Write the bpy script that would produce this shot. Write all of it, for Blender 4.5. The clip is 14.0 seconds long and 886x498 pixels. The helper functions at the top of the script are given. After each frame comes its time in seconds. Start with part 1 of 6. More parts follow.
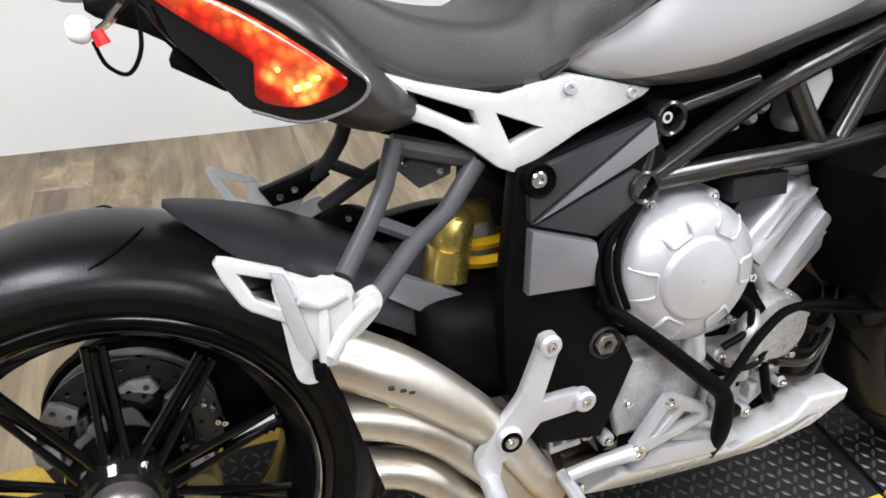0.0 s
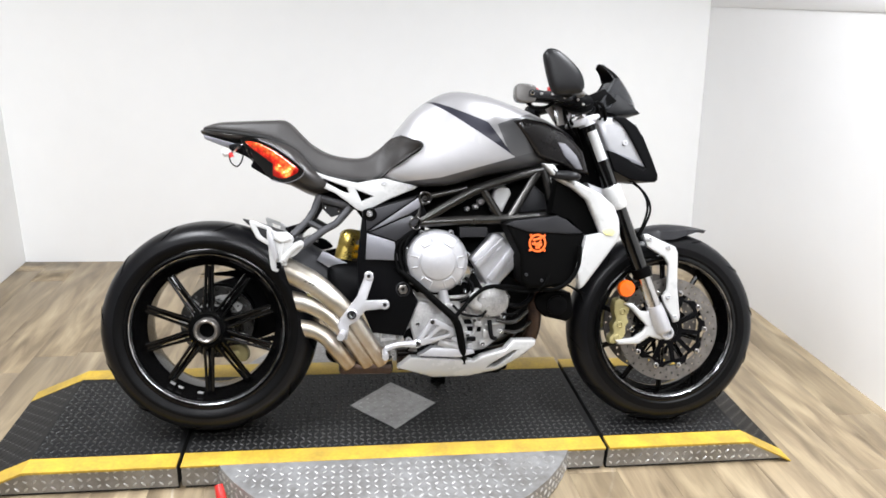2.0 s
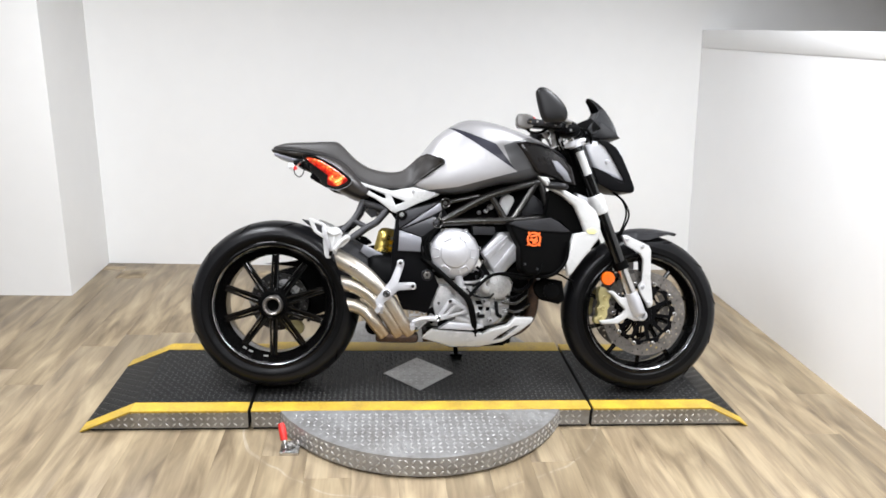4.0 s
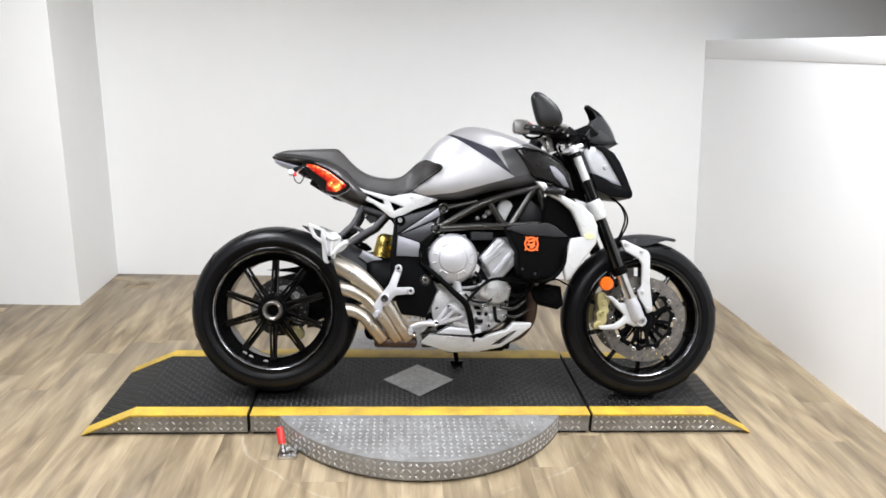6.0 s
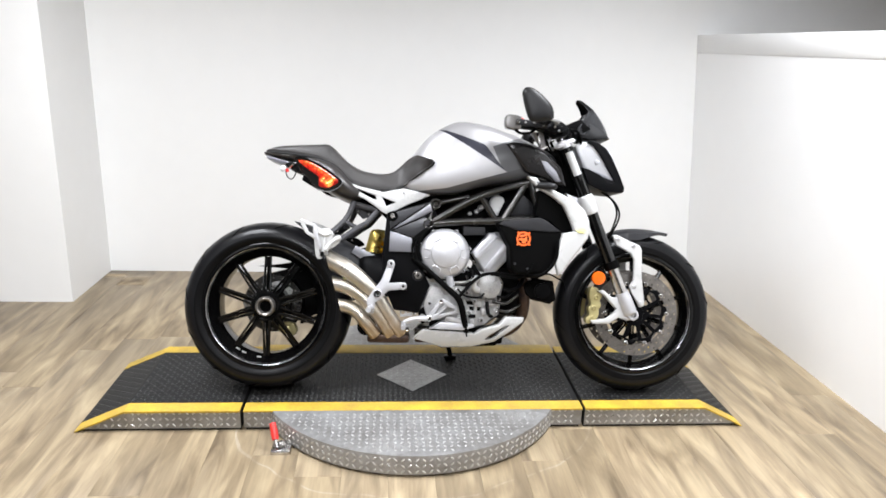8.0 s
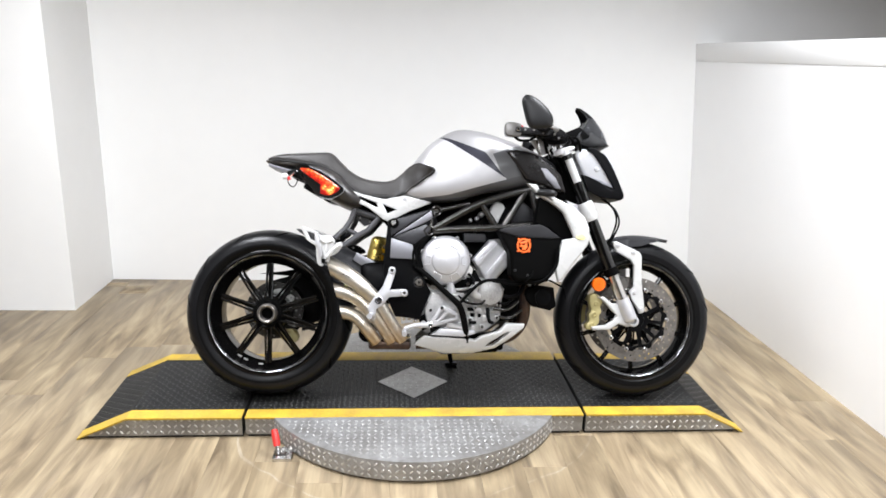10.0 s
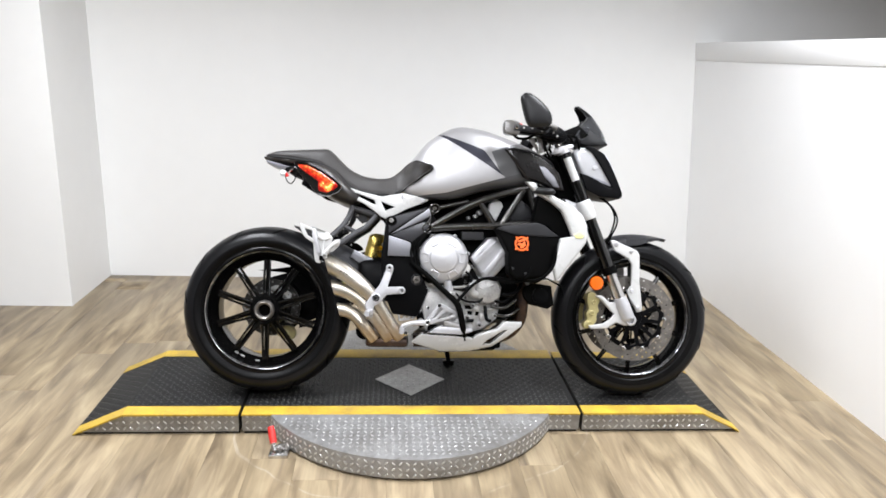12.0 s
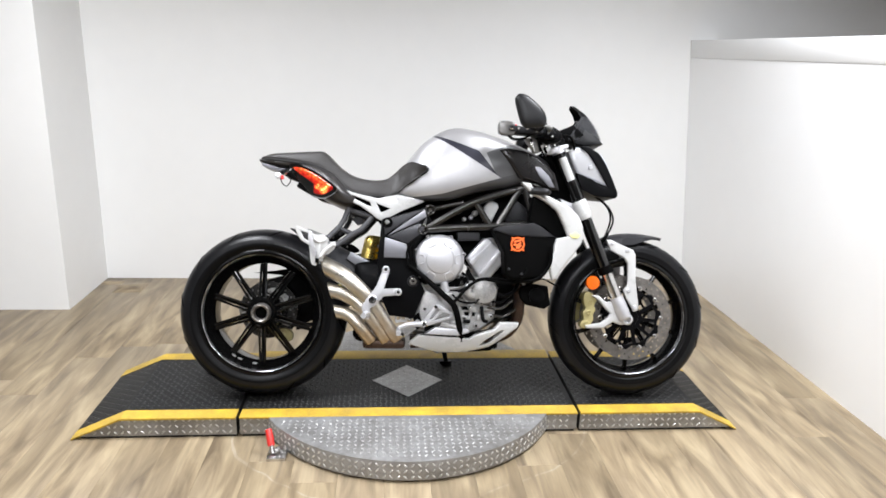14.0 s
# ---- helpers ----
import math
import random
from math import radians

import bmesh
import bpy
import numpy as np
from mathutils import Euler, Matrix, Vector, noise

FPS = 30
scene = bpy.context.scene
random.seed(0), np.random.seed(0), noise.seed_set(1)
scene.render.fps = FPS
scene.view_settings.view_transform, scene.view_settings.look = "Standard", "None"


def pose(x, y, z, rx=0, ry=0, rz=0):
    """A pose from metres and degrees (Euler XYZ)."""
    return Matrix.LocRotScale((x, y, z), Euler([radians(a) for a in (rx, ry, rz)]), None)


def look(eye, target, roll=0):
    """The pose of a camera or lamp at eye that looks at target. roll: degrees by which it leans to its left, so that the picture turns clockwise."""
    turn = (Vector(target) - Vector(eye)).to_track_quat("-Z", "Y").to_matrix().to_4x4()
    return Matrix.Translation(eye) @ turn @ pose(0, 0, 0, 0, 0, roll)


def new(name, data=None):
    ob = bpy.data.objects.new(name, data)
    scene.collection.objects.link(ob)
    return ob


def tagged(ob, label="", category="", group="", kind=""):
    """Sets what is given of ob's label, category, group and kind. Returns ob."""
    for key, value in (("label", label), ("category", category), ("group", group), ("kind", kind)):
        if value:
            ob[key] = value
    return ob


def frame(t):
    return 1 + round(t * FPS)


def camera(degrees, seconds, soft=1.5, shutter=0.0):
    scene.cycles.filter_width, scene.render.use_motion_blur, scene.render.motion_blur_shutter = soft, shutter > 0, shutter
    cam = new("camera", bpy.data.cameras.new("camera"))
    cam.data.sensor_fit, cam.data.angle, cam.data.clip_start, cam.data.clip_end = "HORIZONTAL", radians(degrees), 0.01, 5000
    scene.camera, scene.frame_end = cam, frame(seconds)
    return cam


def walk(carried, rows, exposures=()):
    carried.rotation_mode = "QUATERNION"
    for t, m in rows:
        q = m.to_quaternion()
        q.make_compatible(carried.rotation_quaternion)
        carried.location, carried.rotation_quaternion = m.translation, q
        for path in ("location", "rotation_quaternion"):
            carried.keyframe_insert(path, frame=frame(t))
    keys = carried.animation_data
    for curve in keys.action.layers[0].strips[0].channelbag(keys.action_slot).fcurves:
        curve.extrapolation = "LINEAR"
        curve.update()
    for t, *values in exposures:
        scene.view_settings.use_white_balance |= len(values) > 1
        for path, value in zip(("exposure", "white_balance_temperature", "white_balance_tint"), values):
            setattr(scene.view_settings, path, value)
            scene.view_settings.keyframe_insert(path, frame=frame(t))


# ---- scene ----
cam = camera(64.3, 14.0, soft=1.7)
PATH = [
    (0, (0.132, -0.574, 1.1240), (0.7300, 0.870, -0.0480), 4.24),
    (0.2, (0.172, -0.697, 1.1334), (0.6919, 0.813, 0.0627), 4.89),
    (0.3, (0.190, -0.751, 1.1540), (0.6608, 0.765, 0.0561), 4.70),
    (0.4, (0.198, -0.804, 1.1750), (0.6340, 0.741, 0.0830), 4.10),
    (0.5, (0.206, -0.857, 1.1980), (0.6140, 0.732, 0.1370), 3.00),
    (0.7, (0.214, -0.985, 1.2136), (0.5631, 0.632, 0.2973), 1.91),
    (1, (0.313, -1.229, 1.2250), (0.5670, 0.488, 0.3280), 2.15),
    (1.2, (0.339, -1.397, 1.2393), (0.5671, 0.356, 0.4014), 2.76),
    (1.5, (0.357, -1.632, 1.2630), (0.6030, 0.159, 0.5200), 2.39),
    (1.7, (0.366, -1.771, 1.2848), (0.6496, 0.047, 0.5123), 3.16),
    (2, (0.381, -1.941, 1.3330), (0.6550, -0.120, 0.6800), 2.75),
    (2.2, (0.403, -2.051, 1.3593), (0.6208, -0.218, 0.7396), 1.95),
    (2.5, (0.432, -2.213, 1.3540), (0.6160, -0.366, 0.7430), 4.3),
    (2.7, (0.401, -2.296, 1.3684), (0.5535, -0.440, 0.8528), 3.57),
    (3, (0.393, -2.424, 1.3630), (0.5480, -0.551, 0.8280), 1.7),
    (3.2, (0.349, -2.458, 1.3990), (0.5410, -0.608, 0.8010), 2.7),
    (5.3, (0.412, -2.490, 1.3670), (0.5591, -0.624, 0.8187), 2.18),
    (5.5, (0.419, -2.495, 1.3600), (0.5570, -0.625, 0.8100), 2.2),
    (6, (0.422, -2.510, 1.3550), (0.5670, -0.636, 0.8210), 2.1),
    (6.5, (0.429, -2.520, 1.3570), (0.5780, -0.645, 0.8270), 2.1),
    (7, (0.419, -2.520, 1.3460), (0.5790, -0.646, 0.8180), 1.9),
    (7.5, (0.419, -2.520, 1.3520), (0.5820, -0.648, 0.8170), 1.9),
    (8, (0.431, -2.516, 1.3550), (0.5900, -0.646, 0.8100), 2),
    (8.2, (0.422, -2.518, 1.3522), (0.5820, -0.647, 0.8122), 2.09),
    (10.3, (0.439, -2.533, 1.3487), (0.5905, -0.653, 0.8311), 1.66),
    (10.5, (0.449, -2.532, 1.3550), (0.5950, -0.654, 0.8390), 1.3),
    (11, (0.442, -2.528, 1.3570), (0.5980, -0.654, 0.8300), 1.6),
    (11.5, (0.434, -2.528, 1.3530), (0.5970, -0.654, 0.8260), 2),
    (12, (0.435, -2.530, 1.3470), (0.5940, -0.655, 0.8230), 2.2),
    (12.5, (0.434, -2.527, 1.3550), (0.5910, -0.652, 0.8280), 2),
    (13, (0.440, -2.533, 1.3440), (0.5960, -0.658, 0.8180), 1.7),
    (13.5, (0.443, -2.530, 1.3490), (0.5990, -0.657, 0.8170), 1.7),
    (14, (0.444, -2.528, 1.3610), (0.6070, -0.655, 0.8300), 1.7),
]
EXPOSURE = 0.62
STOPS = [(0.0, -0.12), (0.5, -0.10), (1.0, -0.10), (1.5, -0.02), (2.0, 0.0), (3.0, -0.03), (5.5, -0.13), (6.5, -0.11), (7.0, -0.08), (8.0, 0.0), (10.5, 0.03), (11.0, 0.03), (11.5, -0.02), (12.0, -0.07), (13.0, -0.13), (14.0, -0.10)]
walk(cam, [(t, look(eye, target, roll)) for t, eye, target, roll in PATH], [(t, EXPOSURE + stops) for t, stops in STOPS])

# ---- world and lamps ----
world = bpy.data.worlds.new("room_world")
scene.world = world
world.use_nodes = True
world.node_tree.nodes["Background"].inputs["Color"].default_value = (0.9, 0.95, 1.0, 1)
world.node_tree.nodes["Background"].inputs["Strength"].default_value = 0.3


def ceiling_lamp(x, y, sx, sy, power, colour=(0.922, 0.945, 0.995)):
    data = bpy.data.lights.new("ceiling_lamp", "AREA")
    data.shape, data.size, data.size_y, data.energy, data.color = "RECTANGLE", sx, sy, power, colour
    data.spread = radians(158)
    lamp = new("ceiling_lamp", data)
    lamp.matrix_world = pose(x, y, 2.5)
    return lamp


ceiling_lamp(-0.7, -0.5, 0.6, 1.2, 58)
ceiling_lamp(1.75, -0.5, 0.6, 1.2, 58)
ceiling_lamp(0.4, -2.6, 1.2, 0.6, 52)
ceiling_lamp(2.2, -2.8, 1.2, 0.6, 14)
ceiling_lamp(-1.6, -2.8, 1.2, 0.6, 14)


# ---- materials ----
def surf(name, col, rough=0.5, metal=0.0, var=0.12, scale=14.0, bump=0.0, bscale=250.0, coat=0.0, col2=None, rvar=0.08, emit=None, power=0.0, spec=0.5):
    """A surface with variation at two scales in colour and gloss, and fine relief."""
    m = bpy.data.materials.new(name)
    m.use_nodes = True
    n, l = m.node_tree.nodes, m.node_tree.links
    b = n["Principled BSDF"]
    tc = n.new("ShaderNodeTexCoord")
    big, fine = n.new("ShaderNodeTexNoise"), n.new("ShaderNodeTexNoise")
    for t, s in ((big, scale), (fine, scale * 9)):
        t.inputs["Scale"].default_value = s
        t.inputs["Detail"].default_value = 4
        l.new(tc.outputs["Object"], t.inputs["Vector"])
    add = n.new("ShaderNodeMath")
    add.operation = "MULTIPLY_ADD"
    add.inputs[1].default_value = 0.35
    l.new(fine.outputs["Fac"], add.inputs[0])
    half = n.new("ShaderNodeMath")
    half.operation = "MULTIPLY"
    half.inputs[1].default_value = 0.65
    l.new(big.outputs["Fac"], half.inputs[0])
    l.new(half.outputs[0], add.inputs[2])
    ramp = n.new("ShaderNodeValToRGB")
    c2 = col2 or tuple(c * (1 - var) for c in col)
    ramp.color_ramp.elements[0].position, ramp.color_ramp.elements[1].position = 0.35, 0.65
    ramp.color_ramp.elements[0].color, ramp.color_ramp.elements[1].color = (*c2, 1), (*col, 1)
    l.new(add.outputs[0], ramp.inputs["Fac"])
    l.new(ramp.outputs["Color"], b.inputs["Base Color"])
    rr = n.new("ShaderNodeMapRange")
    rr.inputs["To Min"].default_value, rr.inputs["To Max"].default_value = max(0.02, rough - rvar), min(1, rough + rvar)
    l.new(add.outputs[0], rr.inputs["Value"])
    l.new(rr.outputs["Result"], b.inputs["Roughness"])
    b.inputs["Metallic"].default_value = metal
    b.inputs["Coat Weight"].default_value = coat
    b.inputs["Coat Roughness"].default_value = 0.06
    b.inputs["Specular IOR Level"].default_value = spec
    if bump:
        t = n.new("ShaderNodeTexNoise")
        t.inputs["Scale"].default_value = bscale
        l.new(tc.outputs["Object"], t.inputs["Vector"])
        bp = n.new("ShaderNodeBump")
        bp.inputs["Strength"].default_value, bp.inputs["Distance"].default_value = bump, 0.002
        l.new(t.outputs["Fac"], bp.inputs["Height"])
        l.new(bp.outputs["Normal"], b.inputs["Normal"])
    if emit:
        b.inputs["Emission Color"].default_value = (*emit, 1)
        b.inputs["Emission Strength"].default_value = power
    return m


WALL = surf("wall_paint", (0.80, 0.80, 0.79), 0.6, var=0.03, scale=1.2, bump=0.03, bscale=120)
PARTITION = surf("gloss_wall_paint", (0.90, 0.905, 0.91), 0.3, var=0.02, scale=1.0, rvar=0.02)
CEIL = surf("unseen_ceiling_grey", (0.42, 0.42, 0.42), 0.8, var=0.05)
RUBBER = surf("tyre_rubber", (0.006, 0.006, 0.0068), 0.30, scale=7, col2=(0.003, 0.003, 0.0035), bump=0.12, bscale=400, spec=0.2)
# Tread is dulled by use; this darker rubber also holds the sidewall's shade.
SIDEWALL = surf("tyre_sidewall", (0.0025, 0.0025, 0.0027), 0.45, var=0.35, scale=9, bump=0.08, bscale=300, spec=0.1)
RIMBLACK = surf("gloss_black_wheel_paint", (0.0025, 0.0025, 0.0025), 0.14, var=0.2, spec=0.22, rvar=0.04)
GLOSSBLACK = surf("gloss_black_paint", (0.003, 0.003, 0.003), 0.08, var=0.2, spec=0.6, rvar=0.02)
SATINBLACK = surf("satin_black", (0.0025, 0.0025, 0.003), 0.4, var=0.3, bump=0.05, spec=0.07)
# Black plastic, also the colour of fillers that stand for shade.
DEEPBLACK = surf("matt_black_plastic_and_shade", (0.0018, 0.0018, 0.0018), 0.6, var=0.3, bump=0.1, spec=0.04)
GREYPLASTIC = surf("dark_grey_plastic", (0.020, 0.020, 0.022), 0.45, var=0.2, bump=0.12, bscale=600, spec=0.2)
GRAPHITE = surf("graphite_metallic_paint", (0.05, 0.05, 0.055), 0.34, metal=0.5, var=0.12, scale=5, coat=0.1)
PANELSILVER = surf("panel_silver_paint", (0.26, 0.26, 0.285), 0.36, metal=0.7, var=0.08, coat=0.2)
LAMPSHELL = surf("lamp_shell_silver", (0.40, 0.40, 0.415), 0.35, metal=0.3, var=0.08, coat=0.2)
WHITE = surf("pearl_white_paint", (0.46, 0.46, 0.455), 0.28, var=0.06, scale=6, coat=0.4)
CAST = surf("cast_aluminium", (0.53, 0.53, 0.55), 0.42, metal=0.55, var=0.12, scale=18, bump=0.12, bscale=500)
CASTDARK = surf("mottled_cast_aluminium", (0.51, 0.505, 0.50), 0.46, metal=0.45, var=0.45, scale=22, bump=0.2, bscale=400)
STEEL = surf("brushed_steel", (0.62, 0.61, 0.6), 0.25, metal=1.0, var=0.15, scale=30)
# Bright metal that stands for lamp glints on the black rim lip.
RIMEDGE = surf("rim_edge_glint", (0.70, 0.70, 0.72), 0.22, metal=0.95, scale=26, col2=(0.05, 0.05, 0.052))
CHROME = surf("bright_steel", (0.8, 0.8, 0.8), 0.12, metal=1.0, var=0.06)
def pipe_material():
    """Stainless pipes, straw and brown where they leave the hot collector."""
    m = surf("heat_tinted_stainless", (0.55, 0.525, 0.485), 0.38, metal=0.9, scale=7, col2=(0.43, 0.385, 0.31), bump=0.06)
    n, l = m.node_tree.nodes, m.node_tree.links
    b = n["Principled BSDF"]
    bare = b.inputs["Base Color"].links[0].from_socket
    tc, sep, no = n.new("ShaderNodeTexCoord"), n.new("ShaderNodeSeparateXYZ"), n.new("ShaderNodeTexNoise")
    no.inputs["Scale"].default_value = 30
    l.new(tc.outputs["Object"], sep.inputs[0])
    l.new(tc.outputs["Object"], no.inputs["Vector"])
    ad = n.new("ShaderNodeMath")
    ad.operation = "MULTIPLY_ADD"
    ad.inputs[1].default_value = 0.09
    l.new(no.outputs["Fac"], ad.inputs[0])
    l.new(sep.outputs["Z"], ad.inputs[2])
    heat = n.new("ShaderNodeMapRange")
    heat.inputs["From Min"].default_value, heat.inputs["From Max"].default_value = 0.36, 0.25
    l.new(ad.outputs[0], heat.inputs["Value"])
    mx = n.new("ShaderNodeMix")
    mx.data_type = "RGBA"
    mx.inputs["B"].default_value = (0.34, 0.23, 0.115, 1)
    l.new(heat.outputs["Result"], mx.inputs["Factor"])
    l.new(bare, mx.inputs["A"])
    l.new(mx.outputs["Result"], b.inputs["Base Color"])
    return m


PIPE = pipe_material()
DISC = surf("brake_disc_steel", (0.21, 0.195, 0.18), 0.36, metal=0.75, var=0.4, scale=40)
# Disc steel darkened: the shade inside the rear wheel is put into its colour.
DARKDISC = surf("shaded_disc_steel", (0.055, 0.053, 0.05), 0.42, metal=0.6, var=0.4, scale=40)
HANGER = surf("mid_grey_hanger_paint", (0.048, 0.048, 0.052), 0.45, var=0.15, bump=0.08, bscale=600, spec=0.3)
HEADER = surf("browned_exhaust_steel", (0.075, 0.042, 0.025), 0.42, metal=0.6, scale=16, col2=(0.02, 0.013, 0.011))
GOLD = surf("gold_anodised", (0.64, 0.48, 0.13), 0.28, metal=0.85, var=0.2, scale=20)
BRASS = surf("pale_gold_caliper", (0.46, 0.40, 0.19), 0.42, metal=0.5, var=0.2, scale=25)
SPRING = surf("yellow_spring_paint", (0.85, 0.5, 0.02), 0.35, var=0.1)
TUBE = surf("bronze_grey_frame_paint", (0.047, 0.045, 0.043), 0.25, metal=0.75, var=0.2, scale=10, coat=0.15)
LEATHER = surf("seat_vinyl", (0.038, 0.0355, 0.0345), 0.45, var=0.2, scale=10, bump=0.3, bscale=700, spec=0.35)
TAILGREY = surf("tail_grey_paint", (0.042, 0.039, 0.038), 0.38, metal=0.3, var=0.12, scale=8, coat=0.1)
COWL = surf("dark_cowl_paint", (0.012, 0.011, 0.011), 0.22, var=0.2, spec=0.35, rvar=0.03)
ORANGE = surf("orange_reflector", (0.80, 0.13, 0.006), 0.25, var=0.15, coat=0.3)
STICKER = surf("orange_decal", (0.90, 0.14, 0.02), 0.4, var=0.1)
YELLOWDECAL = surf("yellow_decal", (0.72, 0.68, 0.30), 0.4, var=0.1)
REDLENS = surf("red_lamp_lens", (0.34, 0.008, 0.005), 0.14, scale=45, col2=(0.09, 0.002, 0.002), coat=0.25, emit=(1.0, 0.03, 0.012), power=0.45)


def lens_glow(m, spots):
    """Light of the diodes behind the lens: a spot of glow round each, over a dim red."""
    n, l = m.node_tree.nodes, m.node_tree.links
    b = n["Principled BSDF"]
    tc = n.new("ShaderNodeTexCoord")
    flat = n.new("ShaderNodeVectorMath")
    flat.operation = "MULTIPLY"
    flat.inputs[1].default_value = (1, 0, 1)
    l.new(tc.outputs["Object"], flat.inputs[0])
    total = None
    for x, z, r, k in spots:
        d = n.new("ShaderNodeVectorMath")
        d.operation = "DISTANCE"
        d.inputs[1].default_value = (x, 0, z)
        l.new(flat.outputs[0], d.inputs[0])
        g = n.new("ShaderNodeMapRange")
        g.interpolation_type = "SMOOTHSTEP"
        g.inputs["From Min"].default_value, g.inputs["From Max"].default_value = r, 0.0
        g.inputs["To Max"].default_value = k
        l.new(d.outputs["Value"], g.inputs["Value"])
        if total is None:
            total = g.outputs["Result"]
        else:
            a = n.new("ShaderNodeMath")
            a.operation = "ADD"
            l.new(total, a.inputs[0])
            l.new(g.outputs["Result"], a.inputs[1])
            total = a.outputs[0]
    cell = n.new("ShaderNodeTexVoronoi")
    cell.inputs["Scale"].default_value = 95
    l.new(tc.outputs["Object"], cell.inputs["Vector"])
    mul = n.new("ShaderNodeMath")
    mul.operation = "MULTIPLY_ADD"
    mul.inputs[2].default_value = 0.10
    l.new(total, mul.inputs[0])
    vr = n.new("ShaderNodeMapRange")
    vr.inputs["From Max"].default_value = 0.7
    vr.inputs["To Min"].default_value, vr.inputs["To Max"].default_value = 1.5, 0.2
    l.new(cell.outputs["Distance"], vr.inputs["Value"])
    l.new(vr.outputs["Result"], mul.inputs[1])
    ramp = n.new("ShaderNodeValToRGB")
    e = ramp.color_ramp.elements
    e[0].position, e[0].color = 0.1, (0.9, 0.012, 0.006, 1)
    e[1].position, e[1].color = 1.0, (1.0, 0.30, 0.06, 1)
    mid = e.new(0.5)
    mid.color = (1.0, 0.05, 0.014, 1)
    l.new(total, ramp.inputs["Fac"])
    l.new(ramp.outputs["Color"], b.inputs["Emission Color"])
    l.new(mul.outputs[0], b.inputs["Emission Strength"])


lens_glow(REDLENS, ((0.230, 0.762, 0.024, 2.2), (0.207, 0.774, 0.017, 1.7), (0.246, 0.776, 0.017, 1.3), (0.232, 0.790, 0.034, 0.8), (0.205, 0.808, 0.034, 0.8), (0.175, 0.826, 0.032, 0.9), (0.140, 0.842, 0.030, 1.0), (0.110, 0.850, 0.02, 0.9), (0.196, 0.812, 0.010, 0.8), (0.160, 0.838, 0.009, 0.8)))
LED = surf("lit_led", (1, 0.5, 0.2), 0.3, emit=(1.0, 0.38, 0.08), power=4.0)
LENS = surf("clear_headlamp", (0.72, 0.78, 0.85), 0.06, var=0.15, scale=20, coat=1.0)
SMOKE = surf("smoked_screen", (0.20, 0.203, 0.212), 0.12, var=0.15, scale=6, spec=0.4)
SMOKE.node_tree.nodes["Principled BSDF"].inputs["Transmission Weight"].default_value = 0.85
SMOKE.node_tree.nodes["Principled BSDF"].inputs["IOR"].default_value = 1.15
RESERVOIR = surf("smoky_reservoir", (0.11, 0.105, 0.10), 0.2, var=0.2)
MIRRORBACK = surf("mirror_shell", (0.010, 0.010, 0.011), 0.42, var=0.2, bump=0.05, spec=0.3)
REDPART = surf("red_plastic", (0.6, 0.02, 0.02), 0.35, var=0.15)
CLEAR = surf("white_lamp_plastic", (0.85, 0.88, 0.92), 0.12, var=0.05, coat=0.6)
ALU = surf("diamond_plate_aluminium", (0.40, 0.40, 0.40), 0.46, metal=0.7, scale=5, col2=(0.22, 0.212, 0.20), rvar=0.12)
# Lugs lighter than their plate: the glint on them is in the colour.
ALULUG = surf("soft_glint_lugs", (0.52, 0.52, 0.515), 0.40, metal=0.7, scale=4, col2=(0.27, 0.265, 0.255), rvar=0.1)
ALUTREAD = surf("bright_glint_lugs", (0.74, 0.74, 0.73), 0.30, metal=0.75, scale=6, col2=(0.45, 0.44, 0.42), rvar=0.1)
DECKBLACK = surf("black_deck_coating", (0.009, 0.009, 0.0088), 0.48, scale=4, col2=(0.0035, 0.0035, 0.004), rvar=0.12, bump=0.1, spec=0.2)
DECKWORN = surf("worn_deck_tread", (0.045, 0.044, 0.042), 0.36, scale=3, col2=(0.008, 0.008, 0.008), rvar=0.12, spec=0.3)
YELLOW = surf("yellow_safety_paint", (0.56, 0.37, 0.035), 0.5, scale=11, col2=(0.33, 0.22, 0.035), bump=0.1)
SEAMBLACK = surf("black_gap", (0.006, 0.006, 0.006), 0.8)
REDGRIP = surf("red_rubber_grip", (0.6, 0.025, 0.02), 0.4, var=0.2)
# Grey for unseen walls, set to dim reflections and the far space.
UNSEENWALL = surf("unseen_wall_grey", (0.35, 0.34, 0.33), 0.7, var=0.1, scale=1.5)
# Dark colour of an unseen backdrop that black parts reflect.
UNSEENDARK = surf("unseen_dark_backdrop", (0.10, 0.10, 0.10), 0.8, var=0.2, scale=0.8)


